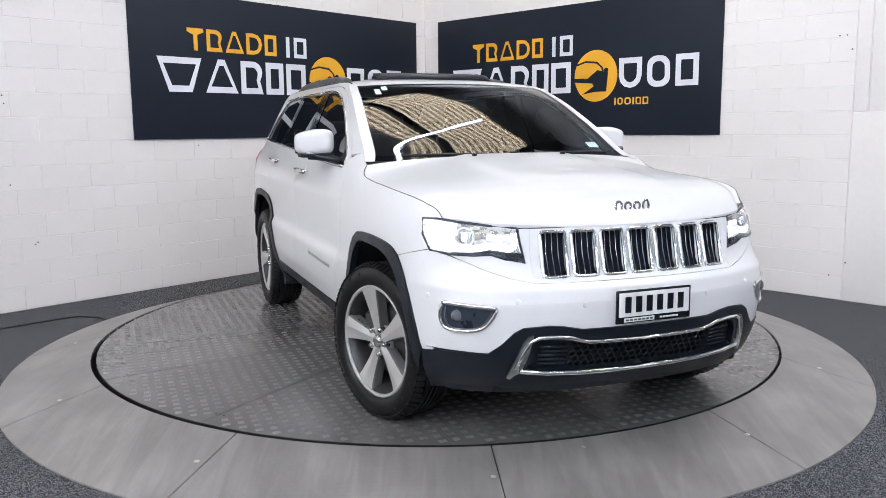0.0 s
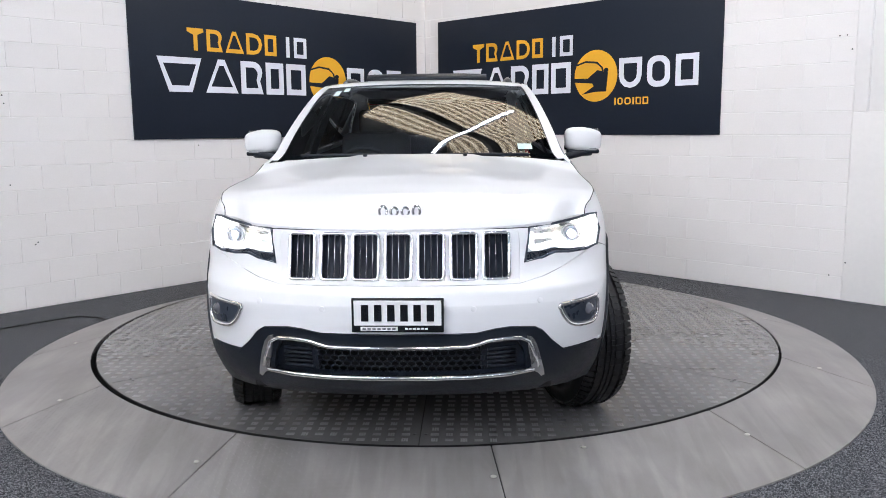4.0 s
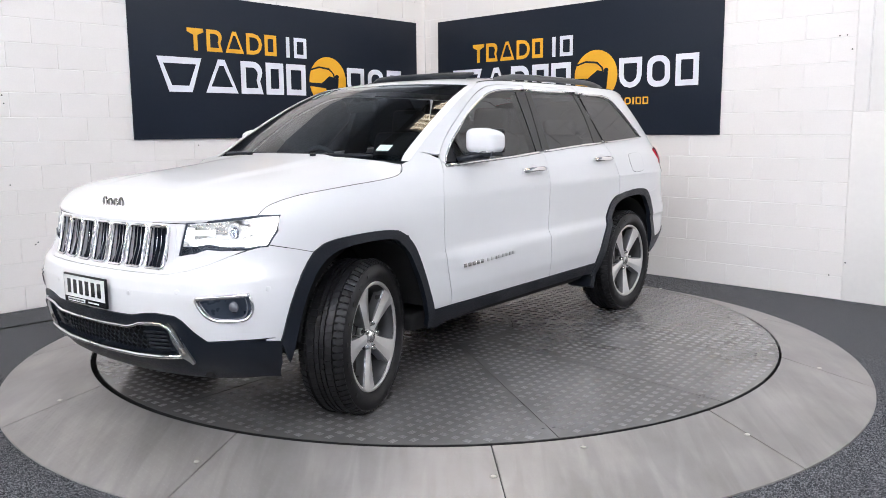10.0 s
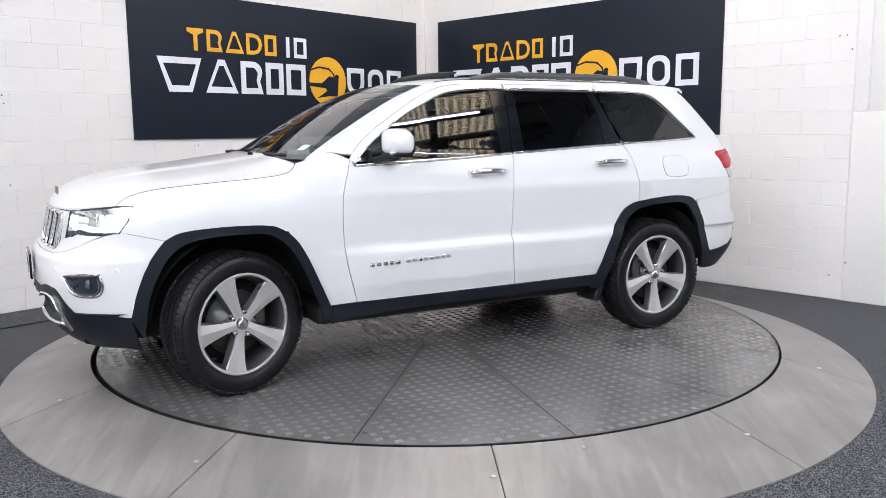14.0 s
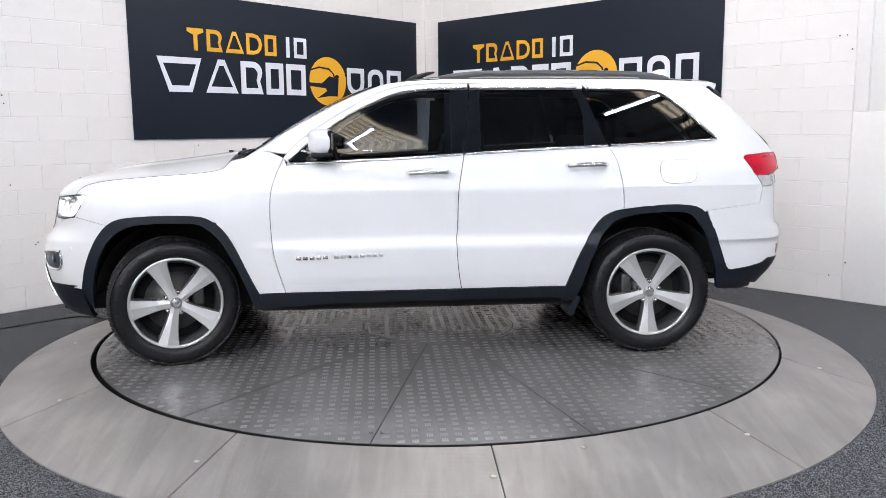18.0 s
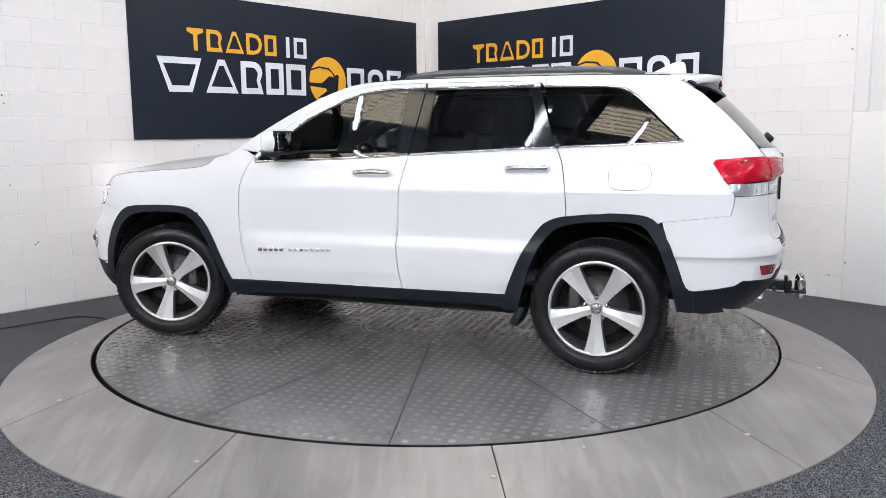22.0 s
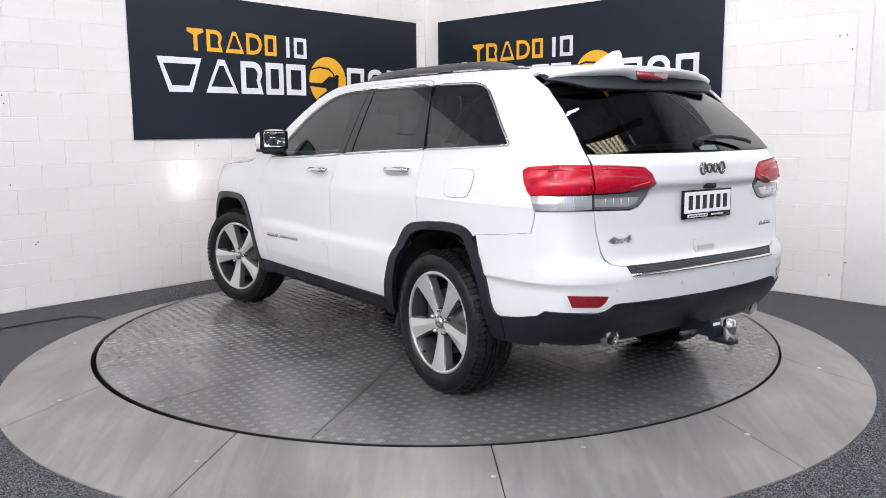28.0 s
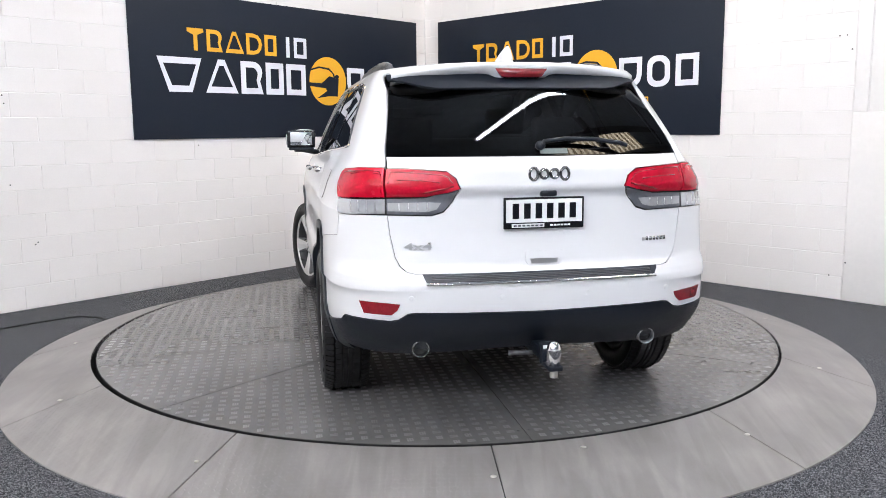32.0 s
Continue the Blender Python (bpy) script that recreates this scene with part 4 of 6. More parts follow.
SMALL = (0.035, 0.03)
for mir in sides():
    # wings, doors, quarter panels
    wing = spts(*HOOD_SIDE) + spts((1.085, 1.236), (1.035, 1.246), (0.96, 1.285), (0.88, 1.28)) + spts(*DOOR_F) + spts((0.962, 0.430)) + spts(*ARCH_F[::-1][1:-13]) + spts((1.84, 0.862), (1.93, 0.885), (2.040, 0.912), (1.998, 0.972), (1.970, 1.040))
    part("front_wing", sheet(wing, mirror=mir), M_PAINT, car)
    door = spts(*[(x - 0.0045, z) for x, z in DOOR_F]) + spts(*[(x + 0.0025, z) for x, z in DOOR_M[::-1]]) + spts(*[(x, BELT(x) - 0.004) for x in np.linspace(-0.27, 0.78, 9)])
    d1 = part("front_door", sheet(door, mirror=mir, step=(0.05, 0.02)), M_PAINT, car)
    lower_r = [q for q in ARCH_R if q[0] > -1.279]
    door = spts(*[(x - 0.0025, z) for x, z in DOOR_M]) + spts(*[(x + 0.005, z) for x, z in lower_r]) + spts(*[(x + 0.003, z) for x, z in DOOR_R[::-1]]) + spts(*[(x, BELT(x) - 0.004) for x in np.linspace(-1.19, -0.31, 8)])
    d2 = part("rear_door", sheet(door, mirror=mir, step=(0.05, 0.02)), M_PAINT, car)
    quarter = (spts(*[(x - 0.003, z) for x, z in DOOR_R]) + spts(*[q for q in ARCH_R if -1.80 < q[0] < -1.29]) + spts((-1.808, 0.895), (-2.006, 0.917), (-2.165, 0.936), (-2.176, 1.0), (-2.180, 1.036), (-2.150, 1.096), (-2.113, 1.150), (-2.066, 1.214), (-2.074, 1.232), (-2.2, 1.243))
               + rpts((0.80, 1.246), (0.698, 1.247), (0.694, 1.295), (0.672, 1.40), (0.650, 1.50), (0.630, 1.60), (0.625, 1.672)) + spts((-1.90, 1.688)) + spts(*clip_x(SIL, -1.88, -1.10)[::-1]) + spts((-1.10, 1.66)) + spts((-1.13, 1.655), (-1.40, 1.650), (-1.52, 1.640), (-1.60, 1.612), (-1.70, 1.530), (-1.80, 1.433), (-1.898, 1.345), (-1.906, 1.330))
               + spts(*[(x, BELT(x) - 0.002) for x in np.linspace(-1.89, -1.22, 7)]))
    part("quarter_panel", sheet(quarter, mirror=mir), M_PAINT, car)
    # windscreen pillar and roof side, door frames
    sil = clip_x(SIL, -1.095, 1.04)
    fr = [q for q in FRAME if q[1] > 1.25 and q[0] > -1.1]
    pillar = spts(*sil) + spts((-1.095, 1.652)) + spts(*[(x, z + 0.004) for x, z in sorted([q for q in fr if q[0] > -1.085], key=lambda v: v[0])]) + spts((0.83, 1.275), (0.90, 1.285), (0.97, 1.28))
    part("roof_side", sheet(pillar, mirror=mir), M_PAINT, car)
    f1 = clip_x(FRAME, -0.335, 0.80)
    w1 = clip_x(WIN, -0.335, 0.772)
    part("door_frame", sheet(spts(*f1) + spts(*w1[::-1]), mirror=mir, step=SMALL), M_PAINT, d1)
    f2 = clip_x(FRAME, -1.066, -0.352)
    w2 = clip_x(WIN, -1.03, -0.352)
    part("door_frame", sheet(spts(*f2) + spts((-1.066, 1.656)) + spts(*w2[::-1]), mirror=mir, step=SMALL), M_PAINT, d2)
    # glass
    gw = [q for q in clip_x(WIN, -0.222, 0.768)]
    belt1 = [(x, BELT(x) + 0.012) for x in np.linspace(-0.215, 0.76, 8)]
    part("window", sheet(spts(*gw) + spts(*belt1), mirror=mir, off=-0.006, depth=0.003), M_GLASS_SIDE, d1, "lightly tinted side window")
    belt2 = [(x, BELT(x) + 0.012) for x in np.linspace(-1.05, -0.40, 6)]
    part("window", sheet(spts((-0.412, 1.650), (-1.0, 1.650), (-1.035, 1.56), (-1.050, 1.48)) + spts(*belt2), mirror=mir, off=-0.006, depth=0.003), M_GLASS_DARK, d2, "dark privacy glass window")
    part("window_divider", sheet(spts((-1.004, 1.650), (-1.055, 1.650), (-1.085, 1.60), (-1.128, 1.483), (-1.195, 1.300), (-1.054, 1.292), (-1.054, 1.48), (-1.038, 1.56)), mirror=mir, off=-0.004, depth=0.006), M_GLOSSBLACK, d2)
    part("quarter_window", sheet(spts((-1.098, 1.648), (-1.40, 1.642), (-1.51, 1.632), (-1.588, 1.606), (-1.69, 1.523), (-1.79, 1.426), (-1.878, 1.345), (-1.889, 1.332)) + spts(*[(x, BELT(x) + 0.01) for x in np.linspace(-1.87, -1.222, 6)]) + spts((-1.14, 1.483)), mirror=mir, off=-0.005, depth=0.003), M_GLASS_DARK, car, "dark privacy glass quarter window")
    part("pillar_trim", sheet(spts((-0.226, 1.650), (-0.342, 1.650), (-0.290, BELT(-0.29) + 0.012), (-0.219, BELT(-0.22) + 0.012)), mirror=mir, off=-0.002, depth=0.006), M_GLOSSBLACK, d1)
    part("pillar_trim", sheet(spts((-0.350, 1.650), (-0.410, 1.650), (-0.392, BELT(-0.39) + 0.012), (-0.298, BELT(-0.30) + 0.012)), mirror=mir, off=-0.002, depth=0.006), M_GLOSSBLACK, d2)
    # bright trim round the glass
    for own, lo, hi in ((d1, -0.285, 0.775), (d2, -1.195, -0.305), (car, -1.897, -1.218)):
        part("belt_moulding", line_on(spts(*[(x, BELT(x) + 0.004) for x in np.linspace(hi, lo, 14)]), 0.003, 0.0095, 8, flatten=0.8, mirror=mir), M_CHROME, own, "bright chrome belt moulding")
    part("window_moulding", line_on(spts(*clip_x([(x, z + 0.006) for x, z in WIN], -0.335, 0.775)), 0.001, 0.007, 6, mirror=mir), M_CHROME, d1)
    part("window_moulding", line_on(spts(*clip_x([(x, z + 0.006) for x, z in WIN], -1.05, -0.352)), 0.001, 0.007, 6, mirror=mir), M_CHROME, d2)
    part("window_moulding", line_on(spts(*smoothed([(-1.095, 1.655), (-1.40, 1.650), (-1.52, 1.640), (-1.60, 1.612), (-1.70, 1.530), (-1.80, 1.433), (-1.894, 1.345), (-1.900, 1.330)], 3)), 0.001, 0.008, 6, mirror=mir), M_CHROME, car)
    # arches and sill
    part("arch_moulding", sheet(spts(*ARCH_F) + spts((0.945, 0.34)) + spts(*ARCH_F_IN[::-1]), mirror=mir, off=0.011, depth=0.03, step=SMALL), M_PLASTIC, car, "dark grey plastic arch moulding")
    part("arch_moulding", sheet(spts(*ARCH_R) + spts((-1.975, 0.39)) + spts(*ARCH_R_IN[::-1]) + spts((-0.90, 0.34)), mirror=mir, off=0.011, depth=0.03, step=SMALL), M_PLASTIC, car, "dark grey plastic arch moulding")
    part("sill", sheet(spts(*[(x, 0.428 + 0.004 * (0.9 - x)) for x in np.linspace(0.955, -0.925, 8)]) + spts((-0.93, 0.352), (-0.80, 0.366), (-0.5, 0.367), (0.5, 0.360), (0.80, 0.345), (0.95, 0.318)), mirror=mir, off=0.008, depth=0.05), M_PLASTIC, car, "dark grey plastic sill")
    # black shell under the panels
    part("inner_side", sheet(spts((0.86, 1.195), (0.3, 1.205), (-0.3, 1.225), (-1.2, 1.265), (-1.88, 1.295)) + spts((-2.1, 1.22), (-2.1, 0.6), (-2.02, 0.45)) + spts(*ARCH_R_IN[::-1][1:]) + spts((0.98, 0.34)) + spts(*ARCH_F_IN[::-1][1:]) + spts((2.0, 0.5), (2.04, 0.88), (1.93, 1.03), (1.7, 1.10), (1.3, 1.165), (1.0, 1.20)), mirror=mir, off=-0.022, depth=0), M_INNER, car)
    # handles
    for own, x, z in ((d1, -0.072, 1.147), (d2, -1.047, 1.181)):
        h = shifted(tube([skin(*at_side(x + dx, z)) + Vector((0, dy, dz)) for dx, dy, dz in ((0.125, 0.006, -0.002), (0.110, 0.030, 0.0), (0.06, 0.040, 0.004), (0.0, 0.042, 0.006), (-0.06, 0.040, 0.006), (-0.11, 0.032, 0.004), (-0.125, 0.006, 0.003))], 0.0155, 10, flatten=1.05), mir)
        hd = part("door_handle", h, M_CHROME, own, "chrome pull handle")
        part("handle_cup", shifted(lathe([(0.0, 0.0), (0.042, 0.0), (0.05, 0.003), (0.048, 0.0005), (0.0, -0.004)], 20, Matrix.Translation(skin(*at_side(x - 0.0, z)) + Vector((0, -0.002, 0))) @ Matrix.Rotation(radians(-80), 4, "X") @ Matrix.Diagonal((1.6, 0.7, 1, 1))), mir), M_PAINT, own)
    # mirror
    mb = part("mirror_arm", shifted(join_into(tube([(0.64, 0.845, 1.232), (0.625, 0.90, 1.243), (0.60, 0.97, 1.258), (0.575, 1.03, 1.262)], 0.03, 10, flatten=0.7), box((0.56, 0.985, 1.268), (0.115, 0.19, 0.026), bevel=0.011)), mir), M_PLASTIC, car, "black mirror arm")
    cap = bmesh.new()
    bmesh.ops.create_uvsphere(cap, u_segments=24, v_segments=16, radius=1.0)
    for v in cap.verts:
        q = v.co.copy()
        s = lambda c, p: math.copysign(abs(c) ** p, c)
        v.co = Vector((0.545 + 0.070 * s(q.x, 0.75), 0.988 + 0.112 * s(q.y, 0.5), 1.343 + 0.072 * s(q.z, 0.45)))
        v.co.x += 0.025 * (1 - ((v.co.y - 0.988) / 0.112) ** 2) if q.x > 0 else 0
        v.co.z -= 0.022 * max(0.0, (v.co.y - 0.988) / 0.112) * max(0.0, (v.co.z - 1.343) / 0.072)
        if v.co.x < 0.505:
            v.co.x = 0.505
    part("mirror_cap", shifted(cap, mir), M_PAINT, mb, "white mirror cap")
    part("mirror_glass", shifted(box((0.4975, 0.985, 1.343), (0.006, 0.164, 0.100), bevel=0.02, segs=3), mir), M_MIRROR, mb)
    part("mirror_rim", shifted(box((0.508, 0.986, 1.341), (0.020, 0.212, 0.132), bevel=0.008, segs=2), mir), M_GLOSSBLACK, mb)
    part("mirror_signal", shifted(box((0.600, 1.035, 1.281), (0.06, 0.07, 0.014), Matrix.Rotation(radians(-20), 4, "Z"), bevel=0.005), mir), M_CLEAR, mb, "clear indicator strip")
    part("mirror_sail", sheet(spts((0.768, 1.226), (0.665, 1.312), (0.645, 1.225)), mirror=mir, off=0.003, depth=0.006), M_GLOSSBLACK, d1)
    # front lamps
    lamp_out = mixed(LAMP)
    lamp = part("headlight", sheet(lamp_out, mirror=mir, off=-0.15, depth=-0.145, step=SMALL), M_REFLECT, car, "lit headlight with a bright strip")
    part("lamp_bowl", sheet(mixed([("f", 0.555, 1.004), ("f", 0.66, 1.014), ("f", 0.78, 1.028), ("s", 2.03, 1.037), ("s", 1.974, 1.034), ("s", 2.00, 0.97), ("s", 2.045, 0.906), ("f", 0.80, 0.896), ("f", 0.72, 0.892), ("f", 0.655, 0.896), ("f", 0.60, 0.876), ("f", 0.528, 0.862)]), mirror=mir, off=-0.004, depth=0.055, step=SMALL), M_LENS, lamp, "clear lamp cover")
    part("lamp_frame", line_on(lamp_out, -0.003, 0.0062, 6, close=True, mirror=mir), M_FOG, lamp)
    part("lamp_base", sheet(mixed([("f", 0.537, 0.902), ("f", 0.60, 0.905), ("f", 0.66, 0.916), ("f", 0.72, 0.905), ("f", 0.80, 0.905), ("f", 0.80, 0.898), ("f", 0.72, 0.894), ("f", 0.655, 0.898), ("f", 0.60, 0.880), ("f", 0.531, 0.866)]), mirror=mir, off=-0.0055, depth=0.02, step=SMALL), M_FOG, lamp, "dark lower lamp corner")
    strip = mixed([("f", 0.562, 0.985), ("f", 0.562, 0.926), ("f", 0.60, 0.921), ("f", 0.655, 0.930), ("f", 0.72, 0.920), ("f", 0.80, 0.923), ("s", 2.07, 0.938), ("s", 2.02, 1.00)])
    part("light_strip", line_on(smoothed(strip, 3), -0.026, 0.014, 8, mirror=mir), M_GLOW, lamp, "glowing white light strip")
    part("light_bar", line_on(fpts((0.565, 0.965), (0.62, 0.968), (0.67, 0.97)), -0.032, 0.012, 8, mirror=mir), M_GLOW_SOFT, lamp)
    c = skin(*at_front(0.735, 0.962)) + Vector((-0.055, -0.0, 0))
    turn = Vector((1, 0.35, 0)).to_track_quat("Z", "Y").to_matrix().to_4x4()
    aim = Matrix.Translation(c) @ Vector((1, 0.02, -0.01)).to_track_quat("Z", "Y").to_matrix().to_4x4()
    part("projector", shifted(lathe([(0.026, -0.07), (0.026, 0.012), (0.034, 0.012), (0.034, -0.07)], 20, aim, close=True), mir), M_CLEAR, lamp, "projector barrel")
    part("bulb", shifted(lathe([(0.0, 0.002), (0.012, 0.0), (0.0, -0.002)], 16, aim @ Matrix.Translation((0, 0, -0.068))), mir), M_BULB, lamp, "bright bulb deep in the projector")
    part("projector_lens", shifted(lathe([(0.0, 0.030), (0.012, 0.027), (0.021, 0.019), (0.026, 0.008), (0.0, 0.008)], 20, aim), mir), M_BLUE_LENS, lamp, "round bluish projector lens")
    part("projector_ring", shifted(lathe([(0.037, -0.01), (0.044, 0.0), (0.046, 0.014), (0.041, 0.02), (0.037, 0.014)], 20, aim, close=True), mir), M_REFLECT, lamp)
    # fog lamps
    fog = smoothed(fpts((0.845, 0.702), (0.76, 0.696), (0.69, 0.690), (0.668, 0.682), (0.676, 0.655), (0.702, 0.615), (0.735, 0.592), (0.79, 0.586), (0.835, 0.594), (0.850, 0.640), (0.845, 0.702)), 3)
    fl = part("fog_lamp", sheet(fog, mirror=mir, off=0.0025, depth=0.008, step=SMALL), M_FOG, car, "fog lamp in a dark navy bucket with chrome edge")
    part("fog_bezel", line_on(fog[:-1], 0.003, 0.0085, 8, close=True, mirror=mir), M_CHROME, fl, "chrome bezel")
    inner = [(a + (at_front(0.765, 0.642)[0] - a) * 0.16, z + (0.642 - z) * 0.16) for a, z in fog[:-1]]
    part("bucket_step", line_on(inner, 0.003, 0.004, 6, close=True, mirror=mir), M_SMOKE, fl)
    part("fog_lens", shifted(lathe([(0.0, 0.010), (0.018, 0.007), (0.027, 0.0), (0.0, -0.004)], 20, Matrix.Translation(skin(*at_front(0.800, 0.650)) + Vector((0.002, 0.002, 0))) @ turn), mir), M_SMOKE, fl)
    # tail lamps on the body
    tail = spts((-2.062, 1.215), (-2.107, 1.150), (-2.142, 1.108), (-2.2, 1.107)) + rpts((0.84, 1.112), (0.70, 1.116), (0.70, 1.242), (0.80, 1.242)) + spts((-2.2, 1.240), (-2.085, 1.232))
    tl = part("tail_lamp", sheet(tail, mirror=mir, off=0.004, depth=0.03, step=SMALL), M_RED, car, "red tail lamp with a clear lower band")
    part("clear_band", sheet(spts((-2.146, 1.104), (-2.179, 1.040), (-2.25, 1.038)) + rpts((0.80, 1.042), (0.70, 1.044), (0.70, 1.108), (0.84, 1.104)) + spts((-2.2, 1.104)), mirror=mir, off=0.003, depth=0.03, step=SMALL), M_CLEAR, tl)
    part("inner_glow", line_on(rpts((0.715, 1.14), (0.715, 1.215), (0.80, 1.222)) + spts((-2.2, 1.215)), 0.0055, 0.004, 6, mirror=mir), M_RED, tl)
    part("lens_border", line_on(smoothed(spts((-2.12, 1.165), (-2.165, 1.128), (-2.21, 1.126)) + rpts((0.82, 1.128), (0.72, 1.132), (0.72, 1.226), (0.80, 1.226)) + spts((-2.2, 1.224), (-2.115, 1.216), (-2.12, 1.165)), 2)[:-1], 0.0012, 0.0045, 6, close=True, mirror=mir), M_DARKRED, tl, "darker red border in the lens")
    for y in (0.74, 0.775, 0.81, 0.84):
        part("lens_rib", line_on(rpts((y, 1.05), (y, 1.10)), 0.004, 0.0015, 5, mirror=mir), M_REFLECT, tl)
    t2 = part("tail_lamp_inner", sheet(rpts((0.692, 1.240), (0.60, 1.238), (0.44, 1.226), (0.40, 1.195), (0.382, 1.152), (0.475, 1.132), (0.53, 1.118), (0.692, 1.116)), mirror=mir, off=0.004, depth=0.02, step=SMALL), M_RED, car, "red inner tail lamp")
    part("lens_border", line_on(smoothed(rpts((0.675, 1.226), (0.60, 1.224), (0.455, 1.212), (0.425, 1.19), (0.41, 1.164), (0.475, 1.150), (0.55, 1.136), (0.675, 1.132), (0.675, 1.226)), 2)[:-1], 0.0012, 0.0045, 6, close=True, mirror=mir), M_DARKRED, t2, "darker red border in the lens")
    part("lens_bar", line_on(rpts((0.65, 1.192), (0.56, 1.190), (0.47, 1.182)), 0.0035, 0.003, 5, mirror=mir), M_DARKRED, t2)
    for y in (0.52, 0.56, 0.60, 0.64):
        part("lens_rib", line_on(rpts((y, 1.06), (y, 1.09)), 0.006, 0.0015, 5, mirror=mir), M_REFLECT, t2)
    part("smoked_band", sheet(rpts((0.692, 1.110), (0.535, 1.112), (0.475, 1.126), (0.388, 1.144), (0.41, 1.10), (0.45, 1.055), (0.50, 1.038), (0.692, 1.042)), mirror=mir, off=0.002, depth=0.02, step=SMALL), M_SMOKE, t2)
    part("clear_band", sheet(rpts((0.688, 1.092), (0.52, 1.095), (0.46, 1.092), (0.48, 1.062), (0.52, 1.052), (0.688, 1.056)), mirror=mir, off=0.005, depth=0.01, step=SMALL), M_CLEAR, t2)
    part("rear_reflector", sheet(rpts((0.820, 0.658), (0.70, 0.653), (0.648, 0.648), (0.66, 0.620), (0.685, 0.598), (0.80, 0.602), (0.81, 0.63)), mirror=mir, off=0.004, depth=0.012, step=SMALL), M_DARKRED, car, "dark red reflector in the bumper")
    part("exhaust_bore", shifted(lathe([(0.0, -0.03), (0.036, -0.03), (0.036, -0.06), (0.0, -0.06)], 20, Matrix.Translation((-2.352, 0.548, 0.422)) @ Matrix.Rotation(radians(-97), 4, "Y")), mir), M_INNER, car)
    part("exhaust_tip", shifted(lathe([(0.040, -0.16), (0.040, 0.0), (0.0385, 0.003), (0.036, 0.0), (0.036, -0.15)], 24, Matrix.Translation((-2.352, 0.548, 0.422)) @ Matrix.Rotation(radians(-97), 4, "Y"), close=True), mir), M_SATIN, car, "round steel exhaust tip")
    # parking sensors
    for q in (at_front(0.31, 0.690), at_front(0.585, 0.712), at_side(2.07, 0.72), at_rear(0.20, 0.672), at_rear(0.60, 0.675)):
        n = normal_at(skin, *q)
        part("parking_sensor", shifted(lathe([(0.0, 0.002), (0.010, 0.002), (0.0115, 0.0015), (0.0125, -0.004), (0.0, -0.004)], 14, Matrix.Translation(skin(*q)) @ n.to_track_quat("Z", "Y").to_matrix().to_4x4()), mir), M_PAINT, car)

# nose: white panels
GRILLE_N, SLOT_P, SLOT_W, SLOT_LO, SLOT_HI = 7, 0.1352, 0.114, 0.799, 0.987
nose = bmesh.new()
edge = [(k - 3.5) * SLOT_P for k in range(8)]
holes = [((k - 3) * SLOT_P - SLOT_W / 2, (k - 3) * SLOT_P + SLOT_W / 2) for k in range(7)]
cols = [(-0.50, holes[0][0])] + [(holes[k][1], holes[k + 1][0]) for k in range(6)] + [(holes[6][1], 0.50)]
for y0, y1 in cols:
    join_into(nose, sheet(fpts((y0, SLOT_LO), (y1, SLOT_LO), (y1, SLOT_HI), (y0, SLOT_HI)), depth=0.03))
for k in range(14):
    y0, y1 = -0.50 + k / 14, -0.50 + (k + 1) / 14
    join_into(nose, sheet(fpts((y0, SLOT_HI), (y1, SLOT_HI), (y1, 1.000), (y0, 1.000)), depth=0.02, cut=False))
    join_into(nose, sheet(fpts((y0, 0.782), (y1, 0.782), (y1, SLOT_LO), (y0, SLOT_LO)), depth=0.02, cut=False))
for s in (-1, 1):
    wingp = fpts((0.50, 1.000), (0.50, 0.782), (0.60, 0.803), (0.68, 0.832), (0.75, 0.866), (0.80, 0.890), (0.72, 0.888), (0.655, 0.892), (0.60, 0.874), (0.521, 0.857), (0.532, 0.93), (0.545, 1.002))
    join_into(nose, sheet(wingp, mirror=s < 0))
nose_ob = part("grille_panel", nose, M_PAINT, car, "white grille panel with seven upright slots")
part("grille_back", sheet(fpts((-0.49, 0.785), (0.49, 0.785), (0.49, 0.995), (-0.49, 0.995)), off=-0.05, depth=0), M_INNER, nose_ob)
for k in range(7):
    y = (k - 3) * SLOT_P
    w = SLOT_W / 2 - 0.003
    ring_pts = []
    for cy, cz, a0 in ((w - 0.014, SLOT_HI - 0.017, 0), (-w + 0.014, SLOT_HI - 0.017, 90), (-w + 0.016, SLOT_LO + 0.017, 180), (w - 0.016, SLOT_LO + 0.017, 270)):
        for j in range(4):
            a = radians(a0 + j * 30)
            ring_pts.append(at_front(y + cy + 0.015 * math.cos(a), cz + 0.016 * math.sin(a)))
    surround = part("slot_surround", line_on(ring_pts, 0.002, 0.0085, 8, close=True), M_CHROME, nose_ob, "chrome slot surround")
    for dy in (-0.026, 0.0, 0.026):
        part("slot_bar", line_on(fpts((y + dy, SLOT_LO + 0.006), (y + dy * 1.04, (SLOT_LO + SLOT_HI) / 2), (y + dy, SLOT_HI - 0.006)), -0.012, 0.0017, 6), M_SATIN, surround)
    part("slot_mesh", sheet(fpts((y - w, SLOT_LO), (y + w, SLOT_LO), (y + w, SLOT_HI), (y - w, SLOT_HI)), off=-0.017, depth=0), M_SLOT, surround)
